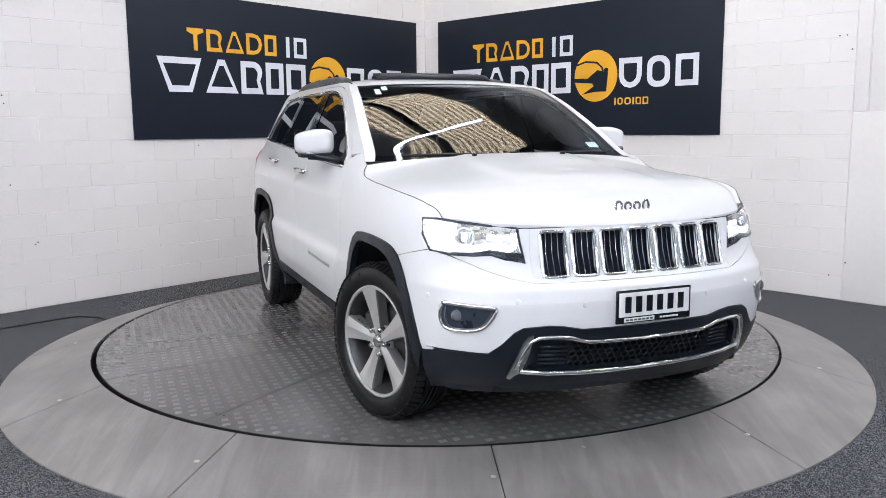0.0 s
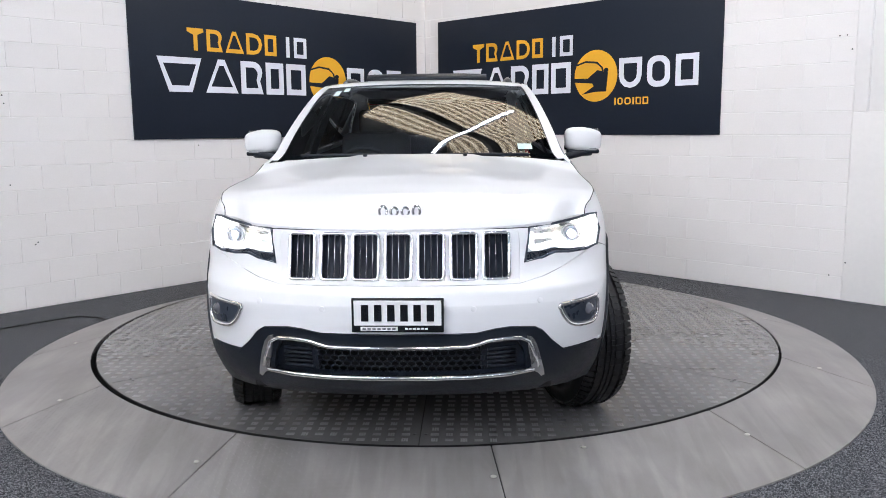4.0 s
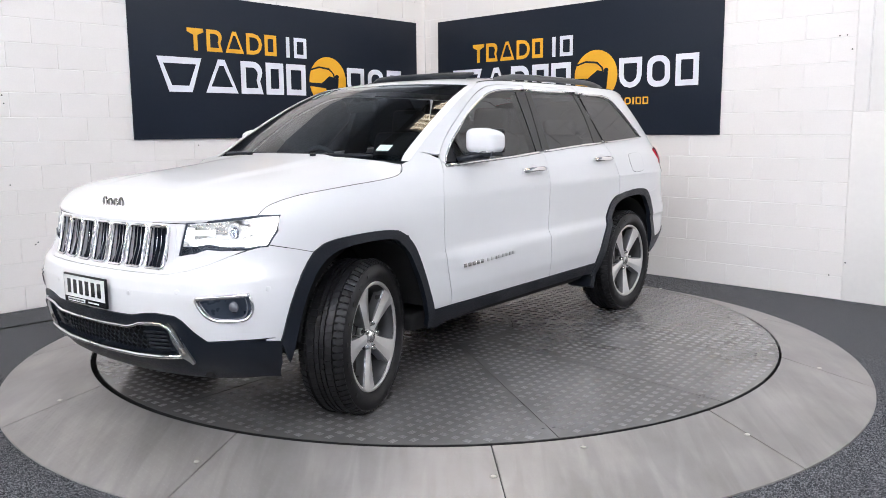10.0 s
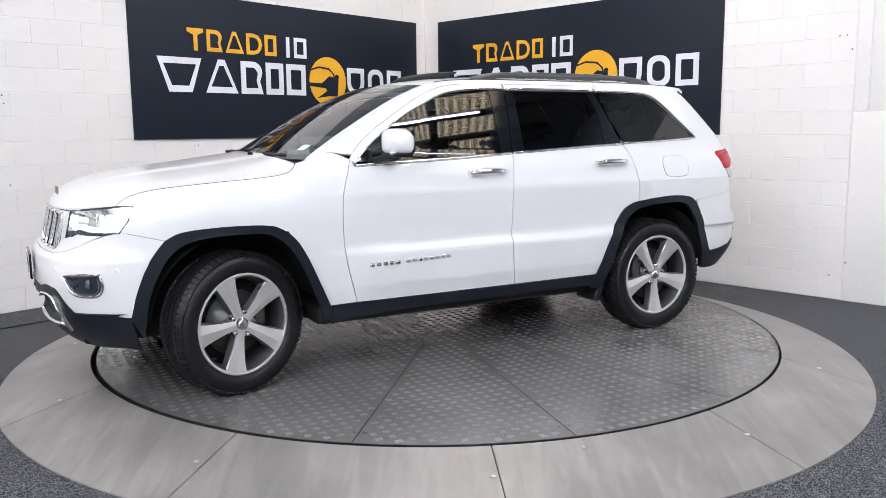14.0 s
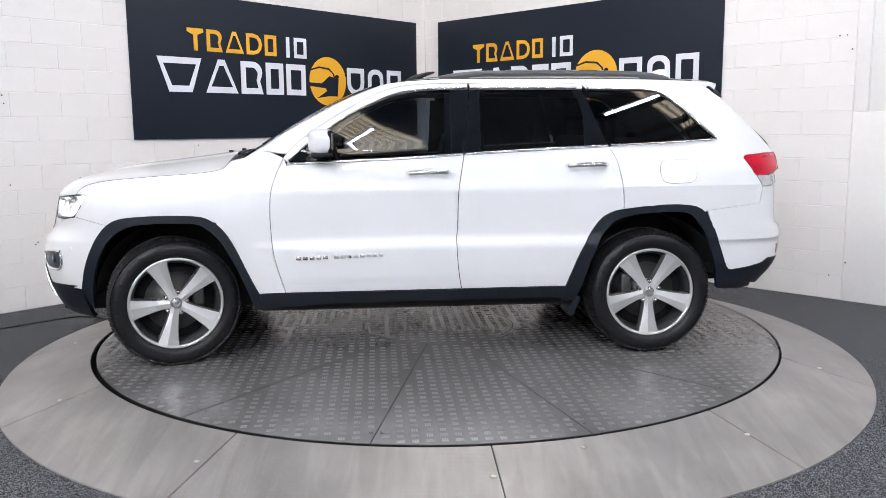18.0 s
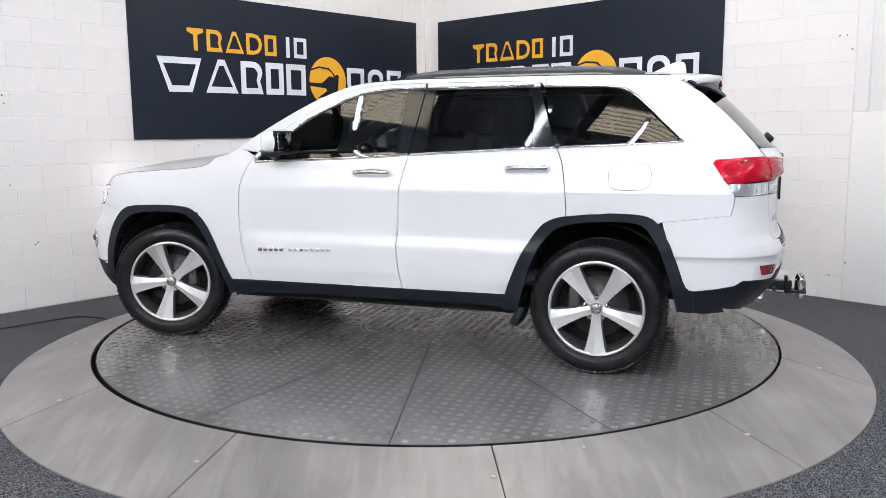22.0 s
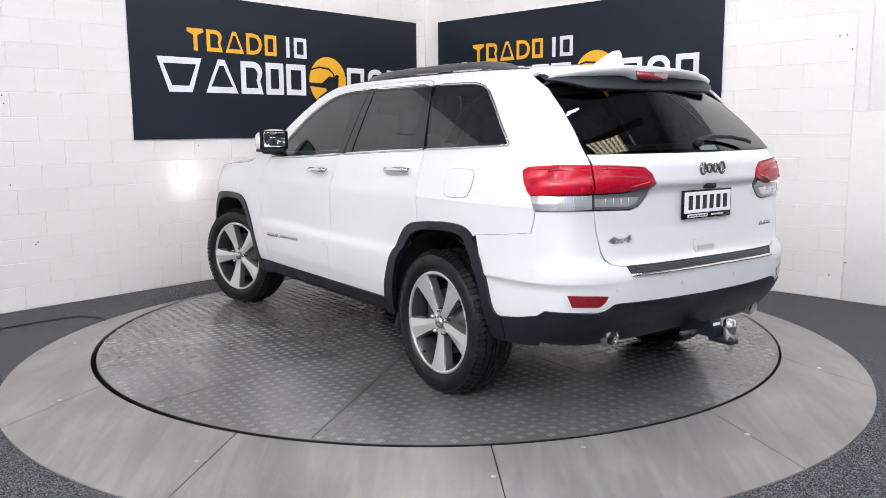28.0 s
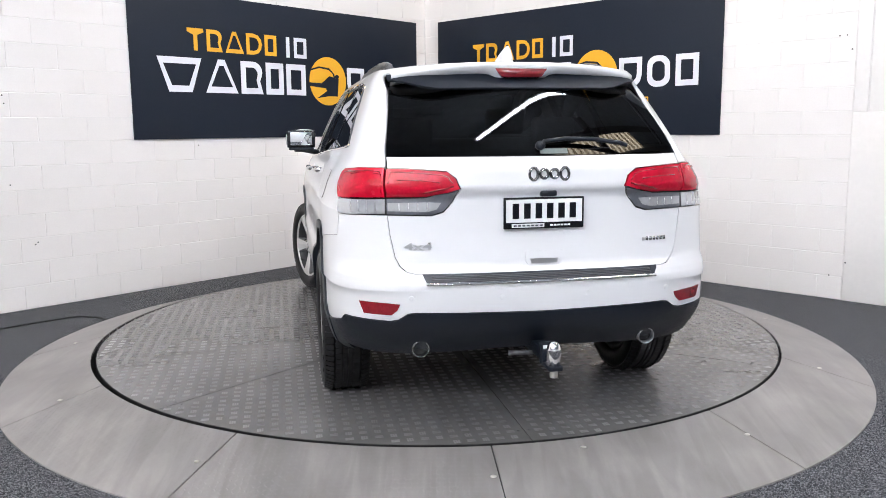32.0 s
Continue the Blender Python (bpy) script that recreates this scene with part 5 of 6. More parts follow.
# front bumper
for mir in sides():
    top = fpts((0.0, 0.7795), (0.27, 0.7795), (0.50, 0.7805), (0.60, 0.8008), (0.68, 0.8298), (0.75, 0.8638), (0.81, 0.8885)) + spts((2.043, 0.9085), (1.93, 0.8822), (1.842, 0.8595))
    arch = [q for q in ARCH_F if q[0] > 1.845][::-1]
    low = spts((2.10, 0.474)) + fpts((0.885, 0.495), (0.80, 0.497), (0.69, 0.492), (0.645, 0.532), (0.60, 0.585), (0.565, 0.605), (0.46, 0.612), (0.40, 0.606), (0.32, 0.590), (0.0, 0.588))
    part("front_bumper", sheet(top + spts(*arch) + low, mirror=mir), M_PAINT, car, "white front bumper")
    skirt = (fpts((0.0, 0.585), (0.32, 0.587), (0.40, 0.603), (0.46, 0.609), (0.565, 0.602), (0.60, 0.581), (0.645, 0.528), (0.69, 0.489), (0.80, 0.494)) + spts((2.10, 0.485), (2.015, 0.474), (1.99, 0.36), (1.97, 0.29)) + fpts((0.80, 0.305), (0.60, 0.300), (0.30, 0.295), (0.0, 0.295), (0.0, 0.405), (0.30, 0.405), (0.535, 0.415))
             + fpts((0.520, 0.50), (0.495, 0.545), (0.42, 0.552), (0.36, 0.545), (0.29, 0.525), (0.0, 0.522)))
    sk = part("front_skirt", sheet(skirt, mirror=mir, off=0.006, depth=0.03), M_PLASTIC, car, "dark grey plastic front skirt")
    part("intake_corner", sheet(fpts((0.40, 0.535), (0.49, 0.54), (0.52, 0.49), (0.54, 0.418), (0.40, 0.41), (0.345, 0.41), (0.345, 0.53)), mirror=mir, off=-0.02, depth=0.03), M_PLASTIC, sk)
    for i in range(5):
        z = 0.43 + 0.02 * i
        part("corner_slat", line_on(fpts((0.37, z), (0.43, z + 0.002), (0.49, z + 0.004)), -0.012, 0.006, 6, mirror=mir), M_PLASTIC, sk)
    part("skirt_leg", sheet(fpts((0.525, 0.574), (0.545, 0.568), (0.562, 0.545), (0.588, 0.465), (0.606, 0.388), (0.592, 0.380), (0.580, 0.398), (0.556, 0.41), (0.535, 0.50)), mirror=mir, off=0.016, depth=0.02, step=SMALL), M_SATIN, sk, "satin silver intake surround leg")
    part("intake_chrome", line_on(fpts((0.0, 0.533), (0.15, 0.533), (0.29, 0.536), (0.33, 0.546), (0.37, 0.560), (0.43, 0.566), (0.50, 0.566), (0.535, 0.548), (0.56, 0.49), (0.578, 0.43)), 0.014, 0.0085, 8, mirror=mir), M_CHROME, sk, "chrome intake edge")
    part("intake_chrome", line_on(fpts((0.0, 0.398), (0.15, 0.398), (0.30, 0.399), (0.45, 0.405), (0.56, 0.418)), 0.014, 0.013, 8, flatten=0.9, mirror=mir), M_CHROME, sk, "chrome intake edge")
part("intake_back", sheet(fpts((-0.56, 0.38), (0.56, 0.38), (0.56, 0.57), (-0.56, 0.57)), off=-0.06, depth=0), M_INNER, car)
mesh_bm = bmesh.new()
for r in range(5):
    for c in range(-10, 11):
        y, z = c * 0.034 + (0.017 if r % 2 else 0), 0.425 + r * 0.024
        hexa = [skin(*at_front(y + 0.0175 * math.cos(radians(60 * k + 30)), z + 0.0145 * math.sin(radians(60 * k + 30)))) + Vector((-0.022, 0, 0)) for k in range(6)]
        add_tube(mesh_bm, hexa, 0.003, 4, close=True)
part("intake_mesh", shifted(mesh_bm), M_PLASTIC, car, "black honeycomb intake mesh")
# bonnet
HOOD_MID = table_of((1.0, 1.288), (1.10, 1.272), (1.26, 1.252), (1.576, 1.212), (1.854, 1.183), (2.0, 1.163), (2.134, 1.135), (2.21, 1.105), (2.256, 1.078), (2.29, 1.05), (2.308, 1.025), (2.318, 1.004))


def bonnet(u, v):
    """u from nose to screen, v from -1 to 1 across."""
    s, k = (1 if v >= 0 else -1), abs(v)
    i = u ** 1.7
    ex = 2.045 + (1.118 - 2.045) * i
    ez = float(np.interp(-ex, [-q[0] for q in HOOD_SIDE], [q[1] for q in HOOD_SIDE])) + 0.001
    ey = skin(*at_side(ex, ez)).y - 0.003
    f = skin(*at_front(0.83 * k, 1.004 + 0.030 * smooth(0.6, 1.0, k))) if k < 0.97 else None
    fx = X1 + (XF(1.01) - X1) * (1 - (0.83 * k / 0.935) ** QF) ** (1 / PF) + 0.006
    fx = fx + (2.045 - fx) * smooth(0.80, 1.0, k)
    bx = 1.150 - 0.032 * k ** 2
    x = fx + (bx - fx) * i
    y = ey * k if k < 1 else ey
    drop = k ** 2.6
    zm = HOOD_MID(min(2.318, x + (2.318 - fx) * (1 - i)))
    z = zm + (ez - zm) * drop
    z += 0.010 * smooth(0.45, 0.36, k) * smooth(0.10, 0.5, i)
    return Vector((x, s * y, z))


bm = bmesh.new()
NU, NV = 44, 60
g = [[bm.verts.new(bonnet(i / NU, -1 + 2 * j / NV)) for j in range(NV + 1)] for i in range(NU + 1)]
for i in range(NU):
    for j in range(NV):
        bm.faces.new((g[i][j], g[i][j + 1], g[i + 1][j + 1], g[i + 1][j]))
rim = [e for e in bm.edges if e.is_boundary]
r = bmesh.ops.extrude_edge_only(bm, edges=rim)
for e in rim:
    e.smooth = False
for v in r["geom"]:
    if isinstance(v, bmesh.types.BMVert):
        v.co += Vector((-0.004 if v.co.x > 2.0 else 0.0, -0.006 * (1 if v.co.y > 0 else -1) if abs(v.co.y) > 0.7 else 0, -0.02))
bmesh.ops.recalc_face_normals(bm, faces=bm.faces)
if g[20][30].normal.z < 0:
    bmesh.ops.reverse_faces(bm, faces=bm.faces)
hood = part("bonnet", shifted(bm), M_PAINT, car, "white bonnet with a shallow raised centre")
part("bonnet_under", shifted(box((1.5, 0, 1.02), (0.8, 1.2, 0.06))), M_INNER, car)
for mir in sides():
    part("bonnet_gap", line_on(spts(*HOOD_SIDE), -0.0008, 0.0019, 6, mirror=mir), M_GAP, car)
part("bonnet_gap", line_on(fpts(*[(y, 1.0025) for y in np.linspace(-0.55, 0.55, 25)]), -0.001, 0.0026, 6), M_GAP, car)
for s in (-1, 1):
    q = bonnet(0.97, 0.31 * s)
    part("washer_jet", shifted(box(q + Vector((0, 0, 0.008)), (0.03, 0.022, 0.016), bevel=0.005)), M_PLASTIC, hood, "small black washer jet")
# maker's badge as plain shapes
for k in range(4):
    w, h, z = ((0.030, 0.050, 1.068), (0.030, 0.036, 1.060), (0.030, 0.036, 1.060), (0.032, 0.048, 1.054))[k]
    y = 0.072 - 0.046 * k
    q = bonnet(((2.314 - 2.262) / 1.18) ** (1 / 1.7), y / 0.8)
    ob = tube([q + Vector((0.006, w / 2 * math.cos(t), h / 2 * math.sin(t) + 0.004)) for t in [j * math.pi / 5 for j in range(10)]], 0.0055, 6, close=True)
    part("badge_shape", shifted(ob), M_BADGE, hood)

# windscreen and roof
TOPX = 0.175


def screen_edge(t):
    """t from the foot (0) to the head (1) of the windscreen's side edge."""
    lim = [q for q in SIL if q[0] >= TOPX - 0.02]
    j = t * (len(lim) - 1)
    a = min(int(j), len(lim) - 2)
    x = lim[a][0] + (lim[a + 1][0] - lim[a][0]) * (j - a)
    z = lim[a][1] + (lim[a + 1][1] - lim[a][1]) * (j - a)
    return x, half_width(x, z), z


def screen(v, t, out=0.0):
    x, y, z = screen_edge(t)
    bow = 0.115 - 0.035 * t
    c = 1 - abs(v) ** 2.2
    return Vector((x + bow * c + out * 0.5, y * v, z + 0.022 * c * t + out * 0.86))


def strip_grid(fn, us, vs):
    b = bmesh.new()
    gg = [[b.verts.new(fn(u, v)) for v in vs] for u in us]
    for i in range(len(us) - 1):
        for j in range(len(vs) - 1):
            b.faces.new((gg[i][j], gg[i + 1][j], gg[i + 1][j + 1], gg[i][j + 1]))
    return b


ts = np.linspace(0.02, 1.0, 20)
part("windscreen", shifted(strip_grid(lambda v, t: screen(v, t, -0.004), np.linspace(-0.935, 0.935, 25), ts)), M_GLASS_FRONT, car, "clear windscreen reflecting the roof lights")
for s in (-1, 1):
    b = strip_grid(lambda v, t: screen(v, t, 0.0), np.linspace(0.93 * s, 1.0 * s, 4), np.linspace(0, 1.0, 20))
    bmesh.ops.recalc_face_normals(b, faces=b.faces)
    part("pillar_face", shifted(b), M_PAINT, car)
part("screen_band", shifted(strip_grid(lambda v, t: screen(v, t, -0.006), np.linspace(-0.93, 0.93, 25), np.linspace(0.965, 1.0, 3))), M_GLOSSBLACK, car)
part("screen_band", shifted(strip_grid(lambda v, t: screen(v, t, -0.006), np.linspace(-0.93, 0.93, 25), np.linspace(0.02, 0.09, 3))), M_GLOSSBLACK, car)
hx, hy, hz = screen_edge(1.0)


def roof_top(u, v):
    """u from the screen's head (0) to the tail (1)."""
    tail = -1.955 - 0.05 * (1 - abs(v) ** 2)
    head = hx + 0.08 * (1 - abs(v) ** 2.2)
    x = head + (tail - head) * u
    sil = float(np.interp(-x, [-q[0] for q in SIL], [q[1] for q in SIL]))
    if x < SIL[-1][0]:
        sil = SIL[-1][1] - 0.06 * (SIL[-1][0] - x)
    crown = 0.022 + 0.020 * smooth(0.0, 0.3, u)
    z = sil + crown * (1 - abs(v) ** 2.6)
    return Vector((x, v * (skin(*at_side(max(x, -1.90), sil)).y if x < X2 else half_width(min(x, hx), sil)), z))


b = strip_grid(roof_top, np.linspace(0, 1, 36), np.linspace(-1, 1, 41))
bmesh.ops.recalc_face_normals(b, faces=b.faces)
part("roof", shifted(b), M_PAINT, car, "white roof")
for s in (-1, 1):
    part("roof_ditch", shifted(tube([roof_top(u, 0.965 * s) + Vector((0, 0, 0.0)) for u in np.linspace(0.03, 0.93, 24)], 0.005, 6)), M_RUBBER, car)
    rail = [roof_top(u, 0.90 * s) for u in np.linspace(0.175, 0.86, 15)]
    up = [0.0, 0.016, 0.026] + [0.029] * 9 + [0.027, 0.018, -0.004]
    rl = part("roof_rail", shifted(tube([q + Vector((0, 0, h)) for q, h in zip(rail, up)], 0.021, 10, flatten=0.95)), M_SHELLGREY, car, "dark grey roof rail with a bright top strip")
    part("rail_strip", shifted(tube([q + Vector((0, 0.004 * s, h + 0.020)) for q, h in list(zip(rail, up))[4:11]], 0.010, 8, flatten=0.25)), M_SATIN, rl)
    for i in (1, 13):
        part("rail_foot", shifted(box(rail[i] + Vector((0, 0, up[i] * 0.4)), (0.16, 0.034, 0.035), bevel=0.012)), M_SHELLGREY, rl)
# raised sun-roof deflector and dark roof glass
b = strip_grid(lambda u, v: roof_top(0.17 + 0.22 * u, 0.62 * v) + Vector((0, 0, 0.006)), np.linspace(0, 1, 8), np.linspace(-1, 1, 15))
bmesh.ops.recalc_face_normals(b, faces=b.faces)
part("sunroof_glass", shifted(b), M_GLOSSBLACK, car, "dark sunroof glass")
defl = bmesh.new()
DV = np.linspace(-1, 1, 21)
prof = ((0.0, 0.0), (-0.06, 0.036), (-0.105, 0.047), (-0.12, 0.045), (-0.115, 0.036), (-0.02, 0.0))
rows = []
for v in DV:
    q = roof_top(0.10 + 0.025 * v * v, 0.64 * v) + Vector((0, 0, 0.004))
    rows.append([defl.verts.new(q + Vector((dx, 0, dz))) for dx, dz in prof])
for a, c in zip(rows, rows[1:]):
    for k in range(len(prof)):
        defl.faces.new((a[k], a[(k + 1) % len(prof)], c[(k + 1) % len(prof)], c[k]))
defl.faces.new(rows[0])
defl.faces.new(rows[-1][::-1])
bmesh.ops.recalc_face_normals(defl, faces=defl.faces)
part("sunroof_deflector", shifted(defl), M_PLASTIC, car, "raised dark sunroof wind deflector")
# shark-fin aerial
fin = bmesh.new()
FQ = roof_top(0.885, 0.0)
lv = []
for k in range(7):
    f = k / 6
    ln, wd, back = 0.19 * (1 - f) ** 0.8 + 0.05, 0.036 * (1 - f ** 1.5) + 0.006, -0.075 * f
    lv.append([fin.verts.new(FQ + Vector((ln / 2 * math.cos(a) + back, wd * math.sin(a), 0.078 * f - 0.004))) for a in [j * math.pi / 8 for j in range(16)]])
for a, c in zip(lv, lv[1:]):
    for j in range(16):
        fin.faces.new((a[j], a[(j + 1) % 16], c[(j + 1) % 16], c[j]))
fin.faces.new(lv[-1])
part("aerial_fin", shifted(fin), M_PAINT, car, "white shark-fin aerial")

# tail: hatch, glass, spoiler, bumper
for mir in sides():
    hatch = rpts((0.0, 1.288), (0.40, 1.290), (0.688, 1.290), (0.688, 1.245), (0.60, 1.243), (0.44, 1.231), (0.395, 1.198), (0.375, 1.152), (0.385, 1.138), (0.405, 1.098), (0.448, 1.048), (0.50, 1.032), (0.690, 1.036), (0.680, 0.949), (0.660, 0.850), (0.640, 0.812), (0.612, 0.790), (0.575, 0.782), (0.0, 0.780))
    part("tailgate", sheet(hatch, mirror=mir, step=(0.05, 0.018)), M_PAINT, car, "white tailgate")
    bump = rpts((0.0, 0.776), (0.575, 0.778), (0.615, 0.786), (0.644, 0.808), (0.664, 0.848), (0.684, 0.949), (0.694, 1.036), (0.80, 1.036)) + spts((-2.25, 1.034), (-2.185, 1.034), (-2.181, 1.0), (-2.168, 0.9345), (-2.006, 0.9152), (-1.812, 0.8932)) + spts(*[q for q in ARCH_R if q[0] < -1.815]) + spts((-2.10, 0.532), (-2.20, 0.552)) + rpts((0.88, 0.580), (0.80, 0.576), (0.69, 0.570), (0.655, 0.578), (0.615, 0.606), (0.58, 0.610), (0.0, 0.600))
    part("rear_bumper", sheet(bump, mirror=mir), M_PAINT, car, "white rear bumper")
    skirt = rpts((0.0, 0.597), (0.58, 0.607), (0.613, 0.603), (0.653, 0.575), (0.69, 0.567), (0.80, 0.573), (0.88, 0.577)) + spts((-2.20, 0.549), (-2.10, 0.529), (-1.988, 0.515), (-1.978, 0.39), (-2.05, 0.385), (-2.15, 0.395)) + rpts((0.86, 0.42), (0.79, 0.405), (0.62, 0.385), (0.40, 0.40), (0.0, 0.415))
    part("rear_skirt", sheet(skirt, mirror=mir, off=0.006, depth=0.03), M_PLASTIC, car, "dark grey plastic rear skirt")
    part("inner_tail", sheet(rpts((0.0, 0.45), (0.90, 0.45), (0.88, 1.0), (0.80, 1.28), (0.0, 1.285)), mirror=mir, off=-0.03, depth=0), M_INNER, car)


def tail_glass(a, z):
    """The rear window's even bow; a runs from its left edge to its right."""
    x0, x1 = -XR(z), skin(*at_rear(0.66, z)).x
    return Vector((x0 + (x1 - x0) * (abs(a) / 0.66) ** 2, -a, z))


part("rear_window", sheet([(a, 1.294) for a in np.linspace(-0.684, 0.684, 9)] + [(0.666, 1.40), (0.644, 1.50), (0.622, 1.60), (0.612, 1.672)] + [(a, 1.672) for a in np.linspace(0.5, -0.5, 6)] + [(-0.612, 1.672), (-0.622, 1.60), (-0.644, 1.50), (-0.666, 1.40)], fn=tail_glass, off=-0.003, depth=0.003), M_GLASS_DARK, car, "dark privacy glass rear window")
part("step_plate", sheet(rpts(*[(y, 0.779) for y in np.linspace(-0.55, 0.55, 9)], *[(y, 0.736) for y in np.linspace(0.53, -0.53, 9)]), off=0.004, depth=0.012, step=SMALL), M_STEP, car, "dark ribbed bumper step with a bright edge")
for z in (0.750, 0.757, 0.764, 0.771):
    part("step_rib", line_on(rpts(*[(y, z) for y in np.linspace(-0.51, 0.51, 21)]), 0.0045, 0.0022, 6), M_SHELLGREY, car)
part("step_edge", line_on(rpts(*[(y, 0.737) for y in np.linspace(-0.535, 0.535, 21)]), 0.007, 0.0085, 8), M_CHROME, car)


def spoiler_row(v):
    q = roof_top(0.93, v * 0.975)
    e = roof_top(1.0, v * 0.975)
    tip = Vector((-2.085 + 0.12 * abs(v) ** 3, v * 0.612, e.z - 0.010 - 0.012 * abs(v) ** 2))
    k = smooth(0.28, 0.17, abs(v))
    return [q, e + Vector((0, 0, 0.002)), tip, tip + Vector((0.006, 0, -0.018 - 0.004 * k)), tip + Vector((0.03, 0, -0.038 - 0.030 * k)), tip + Vector((0.075, 0, -0.052 - 0.028 * k)), e + Vector((0.03, 0, -0.055))]


b = bmesh.new()
rows = [[b.verts.new(q) for q in spoiler_row(v)] for v in np.linspace(-1, 1, 41)]
for a, c in zip(rows, rows[1:]):
    for k in range(len(a) - 1):
        b.faces.new((a[k], a[k + 1], c[k + 1], c[k]))
b.faces.new(rows[0])
b.faces.new(rows[-1][::-1])
bmesh.ops.recalc_face_normals(b, faces=b.faces)
sp = part("tail_spoiler", shifted(b), M_PAINT, car, "white roof spoiler over the rear window")
part("high_brake_lamp", shifted(plate_of([(-0.128, 0.018), (0.128, 0.018), (0.100, -0.018), (0.085, -0.022), (-0.085, -0.022), (-0.100, -0.018)], 0.02, Matrix.Translation((-2.062, 0, 1.672)) @ Matrix.Rotation(radians(-90), 4, "Z") @ Matrix.Rotation(radians(78), 4, "X"))), M_DARKRED, sp, "dark red high brake lamp")
# dark lip under the spoiler, and a label on the rear glass
part("spoiler_lip", sheet(rpts(*[(y, 1.668) for y in np.linspace(-0.612, 0.612, 13)], *[(y, 1.640 - 0.042 * smooth(0.61, 0.42, abs(y))) for y in np.linspace(0.614, -0.614, 25)]), off=0.006, depth=0.012), M_PLASTIC, car, "dark lip under the roof spoiler")
part("window_label", sheet(rpts((0.004, 1.300), (-0.126, 1.300), (-0.126, 1.322), (0.004, 1.322)), off=-0.001, depth=0.001, step=SMALL), M_STICKER_DIM, car, "small label with a pale bar on the rear glass, coloured dim for the tint")
# rear wiper
wq = [skin(*at_rear(y, z)) + Vector((-0.016, 0, 0.008)) for y, z in ((0.0, 1.325), (-0.02, 1.345), (-0.12, 1.355), (-0.26, 1.352), (-0.38, 1.335), (-0.415, 1.322))]
part("rear_wiper", shifted(tube(wq, 0.0105, 8)), M_PLASTIC, car, "black rear wiper")
part("wiper_pivot", shifted(lathe([(0.0, 0.026), (0.017, 0.025), (0.022, 0.014), (0.022, -0.01), (0.0, -0.01)], 16, Matrix.Translation(skin(*at_rear(0.0, 1.33))) @ Matrix.Rotation(radians(-60), 4, "Y"))), M_PLASTIC, car)
# tailgate fittings
part("tail_camera", shifted(box(skin(*at_rear(0.0, 1.125)) + Vector((-0.01, -0.02, 0.0)), (0.035, 0.075, 0.026), bevel=0.008)), M_PLASTIC, car, "black camera housing over the number plate")
part("tail_handle", sheet(rpts((-0.092, 0.868), (0.085, 0.868), (0.080, 0.82), (0.066, 0.800), (-0.075, 0.800), (-0.087, 0.82)), off=0.006, depth=0.012, step=SMALL), M_PAINT, car, "white tailgate grip")
part("grip_recess", sheet(rpts((-0.070, 0.834), (0.062, 0.834), (0.056, 0.812), (-0.064, 0.812)), off=0.008, depth=0.004, step=SMALL), M_SATIN, car)


def number_plate(centre, n, along):
    """A framed plate whose characters are plain bars."""
    up = Vector((0, 0, 1)) - n * n.z
    up.normalize()
    m = Matrix((along.normalized(), up, n)).transposed().to_4x4()
    m.translation = centre + SHIFT
    p = part("number_plate", (lambda q: (bmesh.ops.transform(q, matrix=m, verts=q.verts), q)[1])(box((0, 0, 0.004), (0.372, 0.140, 0.012), bevel=0.004)), M_GLOSSBLACK, car, "white number plate with dark bars in a black frame")
    def put(nm, x, y, w, h, mat, z=0.0112):
        q = box((x, y, z), (w, h, 0.002))
        bmesh.ops.transform(q, matrix=m, verts=q.verts)
        part(nm, q, mat, p, smooth=False)
    put("plate_sheet", 0, 0.010, 0.352, 0.102, M_PLATEWHITE)
    for k in range(6):
        put("plate_bar", -0.132 + 0.0528 * k, 0.010, 0.030, 0.068, M_GLOSSBLACK, 0.0128)
    put("caption_strip", -0.075, -0.055, 0.150, 0.017, M_PLATEWHITE)
    for k in range(7):
        put("caption_bar", -0.135 + 0.020 * k, -0.055, 0.014, 0.007, M_SMOKE, 0.0128)
    for k in range(6):
        put("caption_bar", 0.035 + 0.016 * k, -0.055, 0.012, 0.007, M_PLATEWHITE, 0.0112)


number_plate(skin(*at_front(0.0, 0.675)) + Vector((0.012, 0.003, -0.002)), Vector((1, 0, 0.0)), Vector((0, 1, 0)))
number_plate(skin(*at_rear(0.0, 1.035)) + Vector((-0.010, 0.0, 0.004)), Vector((-1, 0, 0.0)), Vector((0, -1, 0)))
# badges on doors and tail: plain bars
for mir in sides():
    x = 0.735
    bd = part("door_badge", line_on(spts((0.735, 0.645), (0.45, 0.652), (0.19, 0.659)), -0.004, 0.002, 4, mirror=mir), M_PAINT, car)
    for k, w in enumerate((0.036, 0.036, 0.036, 0.036, 0.036, 0, 0.036, 0.036, 0.032, 0.036, 0.036, 0.036, 0.032, 0.032)):
        if w:
            q = skin(*at_side(x - w / 2, 0.645 + 0.0075 * k / 13 * 2))
            part("badge_bar", shifted(box(q + Vector((0, 0.003, 0)), (w - 0.007, 0.006, 0.021), None, 0.002, 1), mir), M_SATIN, bd)
        x -= (w or 0.022) + 0.004
for k in range(4):
    h = (0.056, 0.040, 0.040, 0.056)[k]
    q = skin(*at_rear(0.052 - 0.048 * k, 1.212)) + Vector((-0.006, 0, 0))
    part("badge_shape", shifted(tube([q + Vector((0, 0.019 * math.cos(t), h / 2 * math.sin(t))) for t in [j * math.pi / 5 for j in range(10)]], 0.0072, 6, close=True)), M_BADGE, car)
